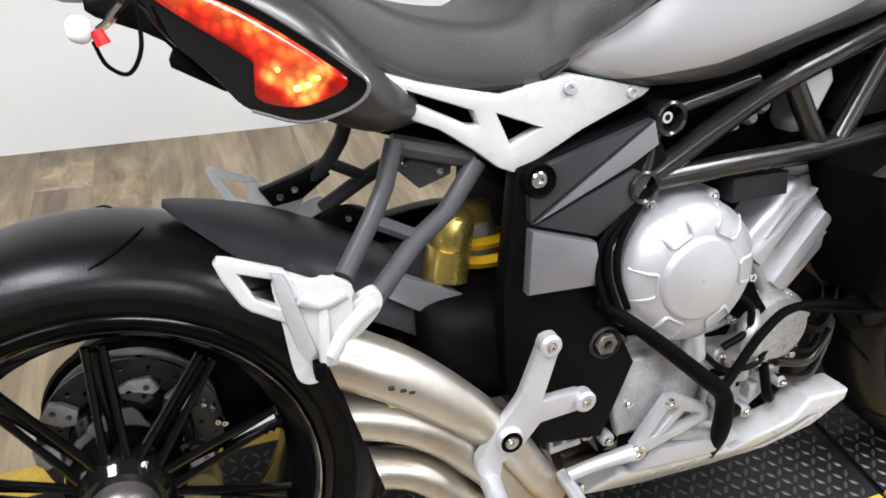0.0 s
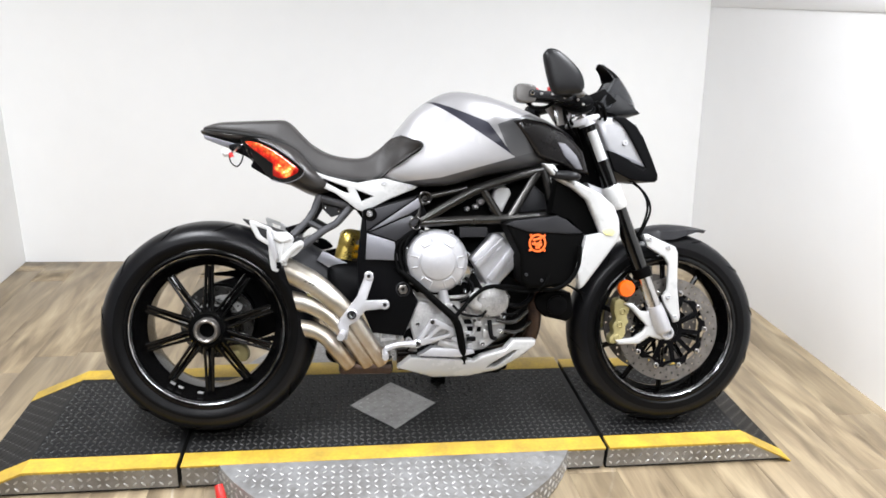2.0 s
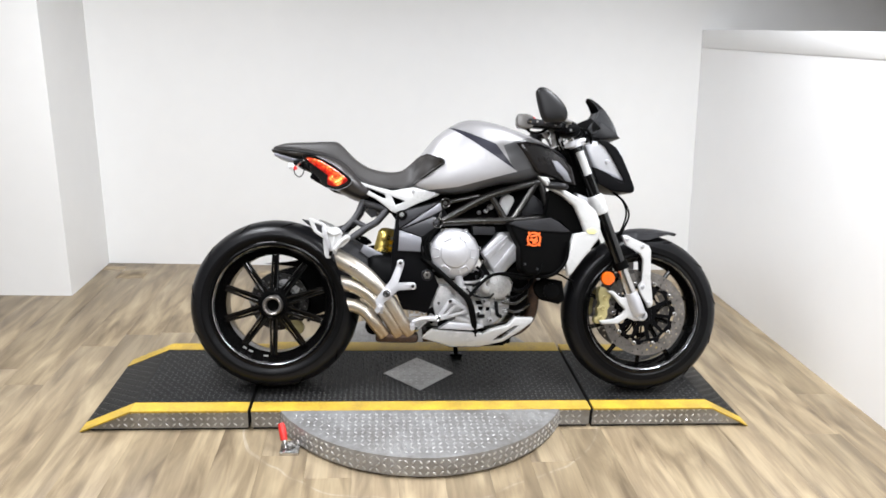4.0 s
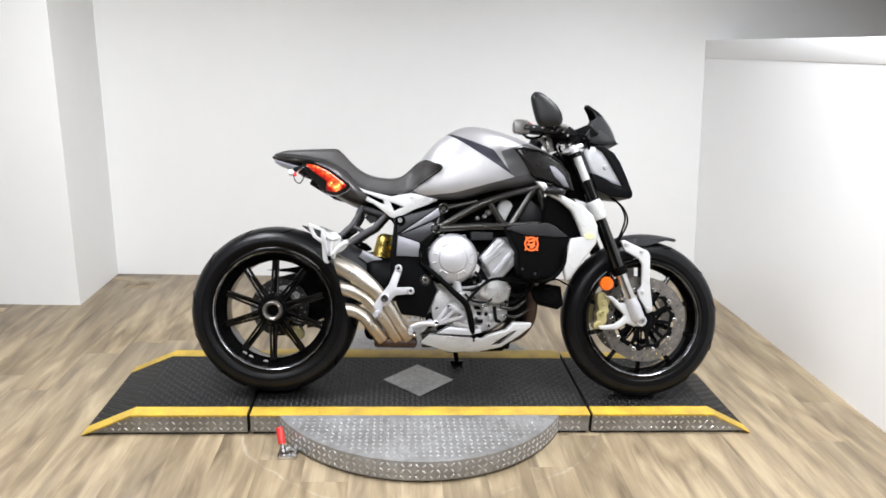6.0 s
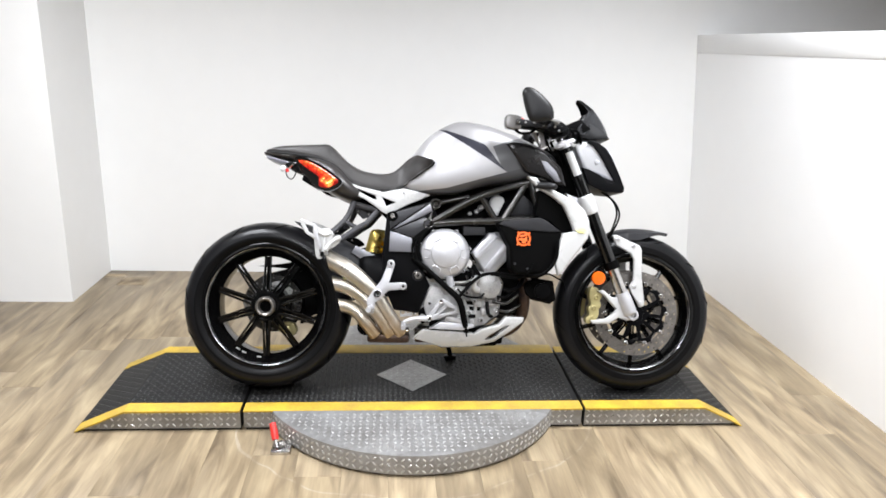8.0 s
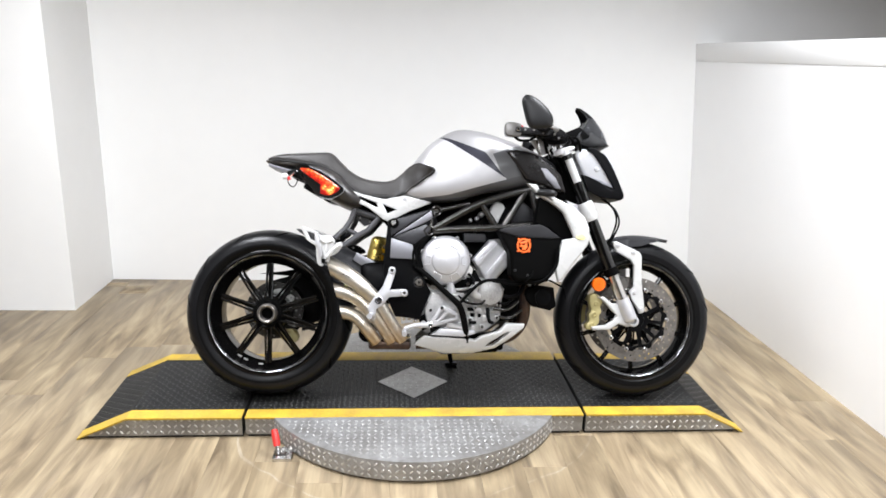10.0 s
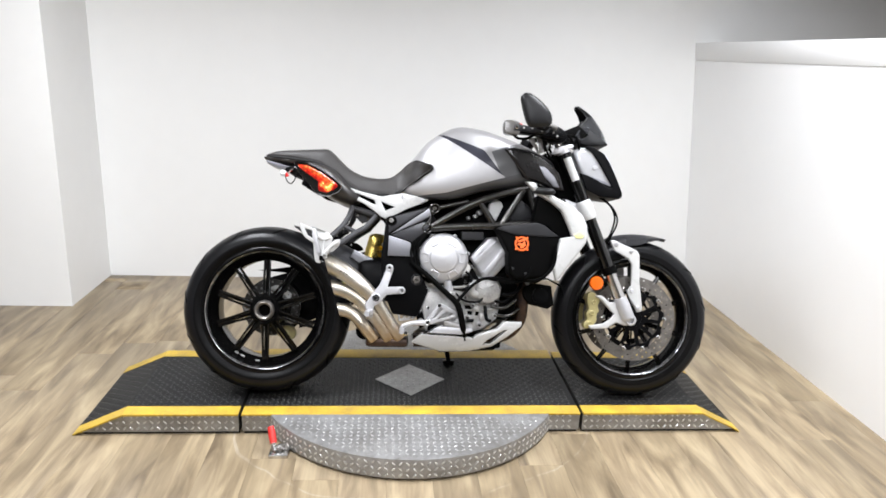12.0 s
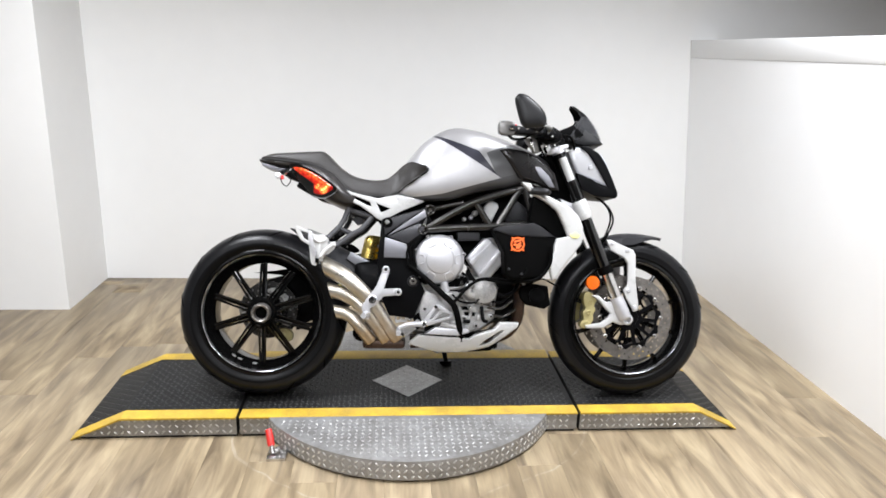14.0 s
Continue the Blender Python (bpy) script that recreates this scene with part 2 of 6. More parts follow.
def wood_material():
    m = bpy.data.materials.new("oak_vinyl_plank")
    m.use_nodes = True
    n, l = m.node_tree.nodes, m.node_tree.links
    b = n["Principled BSDF"]
    tc, info = n.new("ShaderNodeTexCoord"), n.new("ShaderNodeObjectInfo")
    off = n.new("ShaderNodeVectorMath")
    off.operation = "MULTIPLY_ADD"
    off.inputs[1].default_value = (13.0, 7.0, 5.0)
    l.new(info.outputs["Random"], off.inputs[0])
    l.new(tc.outputs["Object"], off.inputs[2])
    mp = n.new("ShaderNodeMapping")
    mp.inputs["Scale"].default_value = (17.0, 2.6, 1.0)
    l.new(off.outputs[0], mp.inputs["Vector"])
    big = n.new("ShaderNodeTexNoise")
    big.inputs["Scale"].default_value, big.inputs["Detail"].default_value, big.inputs["Distortion"].default_value = 1.0, 6, 0.7
    l.new(mp.outputs[0], big.inputs["Vector"])
    mp2 = n.new("ShaderNodeMapping")
    mp2.inputs["Scale"].default_value = (140.0, 6.0, 1.0)
    l.new(off.outputs[0], mp2.inputs["Vector"])
    fine = n.new("ShaderNodeTexNoise")
    fine.inputs["Scale"].default_value, fine.inputs["Detail"].default_value = 1.0, 3
    l.new(mp2.outputs[0], fine.inputs["Vector"])
    ramp = n.new("ShaderNodeValToRGB")
    e = ramp.color_ramp.elements
    e[0].position, e[0].color = 0.27, (0.135, 0.099, 0.061, 1)
    e[1].position, e[1].color = 0.74, (0.45, 0.36, 0.228, 1)
    mid = e.new(0.5)
    mid.color = (0.28, 0.215, 0.134, 1)
    l.new(big.outputs["Fac"], ramp.inputs["Fac"])
    mix = n.new("ShaderNodeMix")
    mix.data_type, mix.blend_type = "RGBA", "MULTIPLY"
    mix.inputs["Factor"].default_value = 0.35
    l.new(ramp.outputs["Color"], mix.inputs["A"])
    l.new(fine.outputs["Fac"], mix.inputs["B"])
    hsv = n.new("ShaderNodeHueSaturation")
    vr = n.new("ShaderNodeMapRange")
    vr.inputs["To Min"].default_value, vr.inputs["To Max"].default_value = 0.86, 1.12
    l.new(info.outputs["Random"], vr.inputs["Value"])
    l.new(vr.outputs["Result"], hsv.inputs["Value"])
    l.new(mix.outputs["Result"], hsv.inputs["Color"])
    geo = n.new("ShaderNodeNewGeometry")
    dist = n.new("ShaderNodeVectorMath")
    dist.operation = "DISTANCE"
    dist.inputs[1].default_value = (0.541, 0.05, 0.0)
    l.new(geo.outputs["Position"], dist.inputs[0])
    wob = n.new("ShaderNodeTexNoise")
    wob.inputs["Scale"].default_value = 3.2
    l.new(geo.outputs["Position"], wob.inputs["Vector"])
    rad = n.new("ShaderNodeMath")
    rad.operation = "MULTIPLY_ADD"
    rad.inputs[1].default_value = 0.16
    l.new(wob.outputs["Fac"], rad.inputs[0])
    l.new(dist.outputs["Value"], rad.inputs[2])
    line = n.new("ShaderNodeMath")
    line.operation = "COMPARE"
    line.inputs[1].default_value, line.inputs[2].default_value = 0.775, 0.004
    l.new(rad.outputs[0], line.inputs[0])
    rub = n.new("ShaderNodeMath")
    rub.operation = "MULTIPLY"
    l.new(line.outputs[0], rub.inputs[0])
    l.new(big.outputs["Fac"], rub.inputs[1])
    scuff = n.new("ShaderNodeMix")
    scuff.data_type = "RGBA"
    scuff.inputs["B"].default_value = (0.55, 0.52, 0.47, 1)
    faint = n.new("ShaderNodeMapRange")
    faint.inputs["From Min"].default_value, faint.inputs["From Max"].default_value, faint.inputs["To Max"].default_value = 0.42, 0.75, 0.36
    l.new(rub.outputs[0], faint.inputs["Value"])
    l.new(faint.outputs["Result"], scuff.inputs["Factor"])
    l.new(hsv.outputs["Color"], scuff.inputs["A"])
    l.new(scuff.outputs["Result"], b.inputs["Base Color"])
    b.inputs["Roughness"].default_value = 0.42
    bp = n.new("ShaderNodeBump")
    bp.inputs["Strength"].default_value, bp.inputs["Distance"].default_value = 0.25, 0.001
    l.new(fine.outputs["Fac"], bp.inputs["Height"])
    l.new(bp.outputs["Normal"], b.inputs["Normal"])
    return m


WOOD = wood_material()


def tank_material():
    """Painted tank: silver flank, graphite nose and hem, dark blue wedge, split along straight masking lines."""
    m = surf("tank_two_tone_paint", (0.41, 0.405, 0.415), 0.40, metal=0.4, var=0.07, scale=4, coat=0.25, rvar=0.02)
    n, l = m.node_tree.nodes, m.node_tree.links
    b = n["Principled BSDF"]
    silver = b.inputs["Base Color"].links[0].from_socket
    tc = n.new("ShaderNodeTexCoord")

    def side(ax, az, bx, bz):
        """1 on the left-hand side of the line from a to b, in the tank's side view."""
        dx, dz = bx - ax, bz - az
        d = n.new("ShaderNodeVectorMath")
        d.operation = "DOT_PRODUCT"
        d.inputs[1].default_value = (-dz, 0, dx)
        l.new(tc.outputs["Object"], d.inputs[0])
        g = n.new("ShaderNodeMath")
        g.operation = "GREATER_THAN"
        g.inputs[1].default_value = -dz * ax + dx * az
        l.new(d.outputs["Value"], g.inputs[0])
        return g.outputs[0]

    def both(a, c, op="MINIMUM"):
        q = n.new("ShaderNodeMath")
        q.operation = op
        l.new(a, q.inputs[0])
        l.new(c, q.inputs[1])
        return q.outputs[0]

    def tint(under, fac, col):
        x = n.new("ShaderNodeMix")
        x.data_type = "RGBA"
        l.new(fac, x.inputs["Factor"])
        l.new(under, x.inputs["A"])
        x.inputs["B"].default_value = (*col, 1)
        return x.outputs["Result"]

    above = side(0.600, 0.985, 0.872, 0.818)
    below_hem = n.new("ShaderNodeMath")
    below_hem.operation = "SUBTRACT"
    below_hem.inputs[0].default_value = 1.0
    inside = both(side(0.655, 0.755, 0.872, 0.818), side(0.55, 0.742, 0.655, 0.755))
    l.new(inside, below_hem.inputs[1])
    wedge = both(above, both(side(0.790, 0.914, 0.60, 0.984), side(0.848, 0.842, 0.790, 0.914)))
    flip = n.new("ShaderNodeMath")
    flip.operation = "SUBTRACT"
    flip.inputs[0].default_value = 1.0
    l.new(side(0.848, 0.842, 0.78, 0.99), flip.inputs[1])
    front = both(both(above, flip.outputs[0]), side(0.89, 0.936, 0.812, 0.907))
    c = tint(silver, above, (0.29, 0.285, 0.29))
    c = tint(c, front, (0.09, 0.09, 0.094))
    c = tint(c, below_hem.outputs[0], (0.06, 0.06, 0.064))
    c = tint(c, wedge, (0.012, 0.012, 0.022))
    sep = n.new("ShaderNodeSeparateXYZ")
    l.new(tc.outputs["Object"], sep.inputs[0])
    step = n.new("ShaderNodeMath")
    step.operation = "MULTIPLY"
    step.inputs[1].default_value = 36.0
    l.new(sep.outputs["X"], step.inputs[0])
    fr = n.new("ShaderNodeMath")
    fr.operation = "FRACT"
    l.new(step.outputs[0], fr.inputs[0])
    bar = n.new("ShaderNodeMath")
    bar.operation = "GREATER_THAN"
    bar.inputs[1].default_value = 0.38
    l.new(fr.outputs[0], bar.inputs[0])
    mark = both(both(side(0.772, 0.872, 0.60, 0.898), side(0.60, 0.878, 0.77, 0.852)), both(bar.outputs[0], both(side(0.77, 0.75, 0.77, 1.0), side(0.62, 1.0, 0.62, 0.75))))
    c = tint(c, mark, (0.415, 0.41, 0.415))
    l.new(c, b.inputs["Base Color"])
    return m


TANKPAINT = tank_material()


# ---- mesh helpers ----
def finish(bm, name, mat, sharp=40):
    bmesh.ops.remove_doubles(bm, verts=bm.verts, dist=1e-5)
    bmesh.ops.recalc_face_normals(bm, faces=bm.faces)
    me = bpy.data.meshes.new(name)
    bm.to_mesh(me)
    bm.free()
    me.materials.append(mat)
    me.shade_smooth()
    me.set_sharp_from_angle(angle=radians(sharp))
    return me


def part(name, bm, mat, parent=None, label="", sharp=40):
    ob = new(name, finish(bm, name, mat, sharp))
    if parent:
        ob.parent = parent
    return tagged(ob, label)


def thing(name, label, category, m=None, group="", kind=""):
    ob = new(name)
    if m is not None:
        ob.matrix_world = m
    return tagged(ob, label, category, group, kind)


def boxm(bm, x0, x1, y0, y1, z0, z1, bevel=0.0):
    r = bmesh.ops.create_cube(bm, size=1, matrix=Matrix.LocRotScale(((x0 + x1) / 2, (y0 + y1) / 2, (z0 + z1) / 2), None, (x1 - x0, y1 - y0, z1 - z0)))
    if bevel:
        es = list({e for v in r["verts"] for e in v.link_edges})
        bmesh.ops.bevel(bm, geom=es, offset=bevel, segments=2, affect="EDGES", profile=0.5)
    return bm


def box(*a, bevel=0.0):
    return boxm(bmesh.new(), *a, bevel=bevel)


def spline(pts, n):
    """n points on a smooth curve through pts."""
    p = np.array(pts, float)
    p = np.vstack([2 * p[0] - p[1], p, 2 * p[-1] - p[-2]])
    out = []
    for u in np.linspace(0, len(pts) - 1, n):
        i = min(int(u), len(pts) - 2)
        f = u - i
        a, b, c, d = p[i:i + 4]
        out.append(0.5 * (2 * b + (c - a) * f + (2 * a - 5 * b + 4 * c - d) * f * f + (3 * b - a - 3 * c + d) * f ** 3))
    return np.array(out)


def skin(bm, rings, cap=True):
    vs = [[bm.verts.new(p) for p in r] for r in rings]
    k = len(vs[0])
    for a, b in zip(vs, vs[1:]):
        for i in range(k):
            bm.faces.new((a[i], a[(i + 1) % k], b[(i + 1) % k], b[i]))
    if cap:
        bm.faces.new(vs[0])
        bm.faces.new(vs[-1])
    return bm


def tube(pts, r, n=24, k=12, smooth=True, bm=None, flat=1.0):
    """A round bar along pts; r is one radius or one for each point; flat squeezes it across y."""
    bm = bm or bmesh.new()
    rs = r if isinstance(r, (list, tuple)) else [r] * len(pts)
    q = [(*p, a) for p, a in zip(pts, rs)]
    q = spline(q, n) if smooth and len(q) > 2 else np.array(q, float)
    rings, side = [], None
    for i in range(len(q)):
        d = Vector(q[min(i + 1, len(q) - 1)][:3] - q[max(i - 1, 0)][:3]).normalized()
        if side is None:
            side = d.orthogonal().normalized()
        side = (side - d * side.dot(d)).normalized()
        up = d.cross(side)
        c = Vector(q[i][:3])
        rings.append([c + (side * math.cos(a) + up * math.sin(a)) * q[i][3] for a in np.linspace(0, 2 * math.pi, k, endpoint=False)])
    if flat != 1.0:
        for ring, row in zip(rings, q):
            for v in ring:
                v.y = row[1] + (v.y - row[1]) * flat
    return skin(bm, rings)


def plate(outline, y0, y1, bevel=0.004, holes=(), seg=2, warp=None, bm=None, cuts=0):
    """A plate with an outline in x and z, from y0 to y1, with holes through it and rounded edges."""
    out = bm or bmesh.new()
    b2 = bmesh.new()
    edges = []
    for loop in (outline, *holes):
        vs = [b2.verts.new((x, y0, z)) for x, z in loop]
        edges += [b2.edges.new((vs[i], vs[(i + 1) % len(vs)])) for i in range(len(vs))]
    if holes:
        bmesh.ops.triangle_fill(b2, use_beauty=True, use_dissolve=False, edges=edges)
    else:
        b2.faces.new(b2.verts)
    rim = {e for e in edges}
    ext = bmesh.ops.extrude_face_region(b2, geom=list(b2.faces))
    top = [v for v in ext["geom"] if isinstance(v, bmesh.types.BMVert)]
    for v in top:
        v.co.y = y1
    bmesh.ops.recalc_face_normals(b2, faces=b2.faces)
    if bevel:
        es = [e for e in b2.edges if len(e.link_faces) == 2 and e.calc_face_angle(0) > 0.5 and abs(e.verts[0].co.y - e.verts[1].co.y) < 1e-6]
        bmesh.ops.bevel(b2, geom=es, offset=bevel, segments=seg, affect="EDGES", profile=0.6, clamp_overlap=True)
    if cuts:
        bmesh.ops.triangulate(b2, faces=[f for f in b2.faces if len(f.verts) > 4])
        bmesh.ops.subdivide_edges(b2, edges=[e for e in b2.edges if e.calc_length() > 0.03], cuts=cuts, use_grid_fill=True)
    if warp:
        for v in b2.verts:
            v.co = Vector(warp(*v.co))
    tmp = bpy.data.meshes.new("tmp")
    b2.to_mesh(tmp)
    b2.free()
    out.from_mesh(tmp)
    bpy.data.meshes.remove(tmp)
    return out


def rounded(outline, n=48, r=None):
    """The outline as a closed smooth loop of n points."""
    p = list(outline)
    q = spline([p[-1], *p, p[0], p[1]], 0 or (n * (len(p) + 2)) // len(p))
    k = len(q) / (len(p) + 2.0)
    a, b = int(round((len(q) - 1) / (len(p) + 2))), int(round((len(q) - 1) * (len(p) + 1) / (len(p) + 2)))
    return [tuple(v) for v in q[a:b]]


def pillow(outline, y, h, rings=7, back=0.004, power=0.5):
    """A cushion-shaped cover: outline in x and z at y, swelling by h towards -y (or +y if h is negative)."""
    bm = bmesh.new()
    c = np.mean(np.array(outline), axis=0)
    loops = [[(x, y + back * (1 if h > 0 else -1), z) for x, z in outline]]
    for i in range(rings):
        s = 1 - i / rings
        lift = h * (1 - s ** 2.4) ** power
        loops.append([(c[0] + (x - c[0]) * s, y - lift, c[1] + (z - c[1]) * s) for x, z in outline])
    return skin(bm, loops)


def lathe(profile, cx, cz, k=64, bm=None, cap=False):
    """A turned body about the axle through (cx, cz): profile of (radius, y)."""
    bm = bm or bmesh.new()
    rings = [[(cx + r * math.cos(a), y, cz + r * math.sin(a)) for a in np.linspace(0, 2 * math.pi, k, endpoint=False)] for r, y in profile]
    return skin(bm, rings, cap)


def hull(stations, n=40, m=10, linear=False):
    """A body symmetrical about y = 0 from stations (x, [(half width, z) from the belly's middle to the back's middle])."""
    ctrl = np.array([[(s[0], w, z) for w, z in s[1]] for s in stations])
    flat = spline(ctrl.reshape(len(stations), -1), n).reshape(n, -1, 3)
    bm = bmesh.new()
    rings = []
    for row in flat:
        half = spline(row, m) if not linear else row
        right = [(p[0], -max(p[1], 0), p[2]) for p in half]
        left = [(p[0], max(p[1], 0), p[2]) for p in half[-2:0:-1]]
        rings.append(right + left)
    return skin(bm, rings)


def bolt(name, x, y, z, r, h, mat, parent, label=""):
    """A button-head bolt that points to -y, with a hexagon socket."""
    bm = lathe([(r, y), (r, y - h * 0.7), (r * 0.8, y - h), (r * 0.45, y - h), (r * 0.4, y - h * 0.5), (0.0005, y - h * 0.5)], x, z, 14)
    return part(name, bm, mat, parent, label)


# ---- setting ----
def setting(name, bm, mat, label, category):
    return tagged(part(name, bm, mat), label, category, kind="structure")


NY, PX, PY, RX, TOPZ = 1.60, -1.19, 1.07, 2.33, 2.7


def leaning(bm):
    """Shears the partition so that its edges fit the camera's view."""
    for v in bm.verts:
        v.co.x -= 0.083 * max(v.co.z, 0)
    return bm


floor = setting("floor", box(-3.2, 6.0, -8.0, 4.1, -0.06, -0.004), WOOD, "pale oak vinyl plank floor with worn streaks", "floor")
setting("wall_north", box(-1.19, 6.0, NY, NY + 0.12, -0.004, TOPZ), WALL, "plain white painted back wall", "wall")
setting("wall_pillar", box(-3.2, PX, PY, NY + 0.12, -0.004, TOPZ), WALL, "white painted projecting wall with a square corner", "wall")
# Added wall out of view; its grey keeps reflections in black parts low.
setting("wall_west", box(-3.32, -3.2, -8.0, 2.0, -0.004, TOPZ), UNSEENWALL, "unseen side wall, greyed to dim reflections", "wall")
# Added behind the camera, dark so that glossy blacks stay deep.
setting("wall_south", box(-3.2, 6.0, -8.12, -8.0, -0.004, TOPZ), UNSEENDARK, "unseen dark wall behind the camera that deepens reflections", "wall")
# Added wall out of view, grey so that little light returns.
setting("wall_east", box(6.0, 6.12, -8.0, 4.2, -0.004, TOPZ), UNSEENWALL, "unseen grey wall that keeps the space beyond the partition dim", "wall")
setting("wall_partition", leaning(box(RX, RX + 0.14, -4.8, NY - 0.002, -0.004, 1.356)), PARTITION, "waist-high glossy white partition wall with a cap", "wall")
setting("trim", leaning(box(RX - 0.003, RX + 0.15, -4.79, NY - 0.003, 1.3565, 1.455, bevel=0.003)), PARTITION, "white painted cap along the partition", "trim")
# Ceiling out of view; its grey cuts light bounced into shadows below.
setting("ceiling", box(-3.2, 6.0, -8.0, 4.1, TOPZ, TOPZ + 0.1), CEIL, "unseen ceiling, grey to cut the bounced light", "ceiling")

# ---- platform ----
DECK, FY, BY = 0.081, -0.230, 0.343
SLX, SRX = -0.071, 1.168


def lugs(cells, size=0.0125, lift=0.0016):
    """Raised tread lozenges: cells of (centre, along, across, out), joined in one mesh."""
    verts, faces = [], []
    shape = [(-1, 0, 0), (-0.35, 0.36, 0), (0.35, 0.36, 0), (1, 0, 0), (0.35, -0.36, 0), (-0.35, -0.36, 0), (-0.55, 0, 1), (0.55, 0, 1)]
    tri = [(0, 1, 6), (1, 2, 7, 6), (2, 3, 7), (3, 4, 7), (4, 5, 6, 7), (5, 0, 6)]
    for c, u, v, w in cells:
        k = len(verts)
        verts += [tuple(c + u * (a * size) + v * (b * size) + w * (h * lift)) for a, b, h in shape]
        faces += [tuple(k + i for i in f) for f in tri]
    me = bpy.data.meshes.new("tread_lugs")
    me.from_pydata(verts, [], faces)
    return me


def tread(origin, u, v, nu, nv, step, keep=None):
    """Cells of a chequer of lozenges over a flat field."""
    u, v = np.array(u, float), np.array(v, float)
    w = np.cross(u, v)
    out = []
    for i in range(nu):
        for j in range(nv):
            c = np.array(origin, float) + u * (i + 0.5) * step + v * (j + 0.5) * step
            if keep and not keep(*c):
                continue
            s = 1 if (i + j) % 2 else -1
            a, b = (u + s * v) / 2 ** 0.5, (v - s * u) / 2 ** 0.5
            out.append((c, a, b, w))
    return out


def add_lugs(cells, mat, parent, name="tread", size=0.0125, lift=0.0016):
    me = lugs(cells, size, lift)
    me.materials.append(mat)
    ob = new(name, me)
    ob.parent = parent
    return tagged(ob, kind="stuff")


STEP = 0.0235
FINE = 0.0195
DIA = (0.541, 0.05, 0.139)


def in_diamond(x, y, grow=0.0):
    return abs(x - DIA[0]) / (DIA[2] + grow) + abs(y - DIA[1]) / (DIA[2] + grow) < 1


# middle deck
deck = thing("platform_deck", "black coated tread plate platform with yellow edges", "platform")
part("deck_plate", box(SLX + 0.004, SRX - 0.004, FY + 0.062, BY - 0.085, DECK - 0.006, DECK), DECKBLACK, deck, "black tread plate")
part("deck_body", box(SLX + 0.01, SRX - 0.01, FY + 0.0145, BY - 0.01, 0.0, DECK - 0.007), SEAMBLACK, deck)
part("edge_stripe", box(SLX + 0.004, SRX - 0.004, FY, FY + 0.0615, DECK - 0.006, DECK + 0.001, bevel=0.001), YELLOW, deck, "yellow painted front edge")
part("edge_stripe", box(SLX + 0.004, SRX - 0.004, BY - 0.0845, BY, DECK - 0.006, DECK + 0.001, bevel=0.001), YELLOW, deck, "yellow painted rear edge")
part("skirt", box(SLX + 0.004, SRX - 0.004, FY + 0.008, FY + 0.014, 0.011, DECK - 0.0065), ALU, deck, "bare aluminium tread plate skirt")
diamond = [(DIA[0] - DIA[2], DIA[1]), (DIA[0], DIA[1] - DIA[2]), (DIA[0] + DIA[2], DIA[1]), (DIA[0], DIA[1] + DIA[2])]
bm = bmesh.new()
rings = [[(x, y, z) for x, y in diamond] for z in (DECK - 0.003, DECK + 0.0022)]
part("inset_plate", skin(bm, rings), ALU, deck, "square bare metal inset turned to a diamond")
add_lugs(tread((SLX + 0.01, FY + 0.065, DECK), (1, 0, 0), (0, 1, 0), int((SRX - SLX - 0.02) / FINE), int((BY - FY - 0.155) / FINE), FINE, keep=lambda x, y, z: not in_diamond(x, y, 0.012)), DECKWORN, deck, size=0.0095)
add_lugs(tread((DIA[0] - 0.14, DIA[1] - 0.14, DECK + 0.0022), (1, 0, 0), (0, 1, 0), 12, 12, STEP, keep=lambda x, y, z: in_diamond(x, y, -0.014)), ALULUG, deck, size=0.0085, lift=0.0014)
add_lugs(tread((SLX + 0.01, FY + 0.008, 0.011), (1, 0, 0), (0, 0, 1), int((SRX - SLX - 0.02) / STEP), 3, STEP), ALUTREAD, deck, size=0.0090, lift=0.0026)


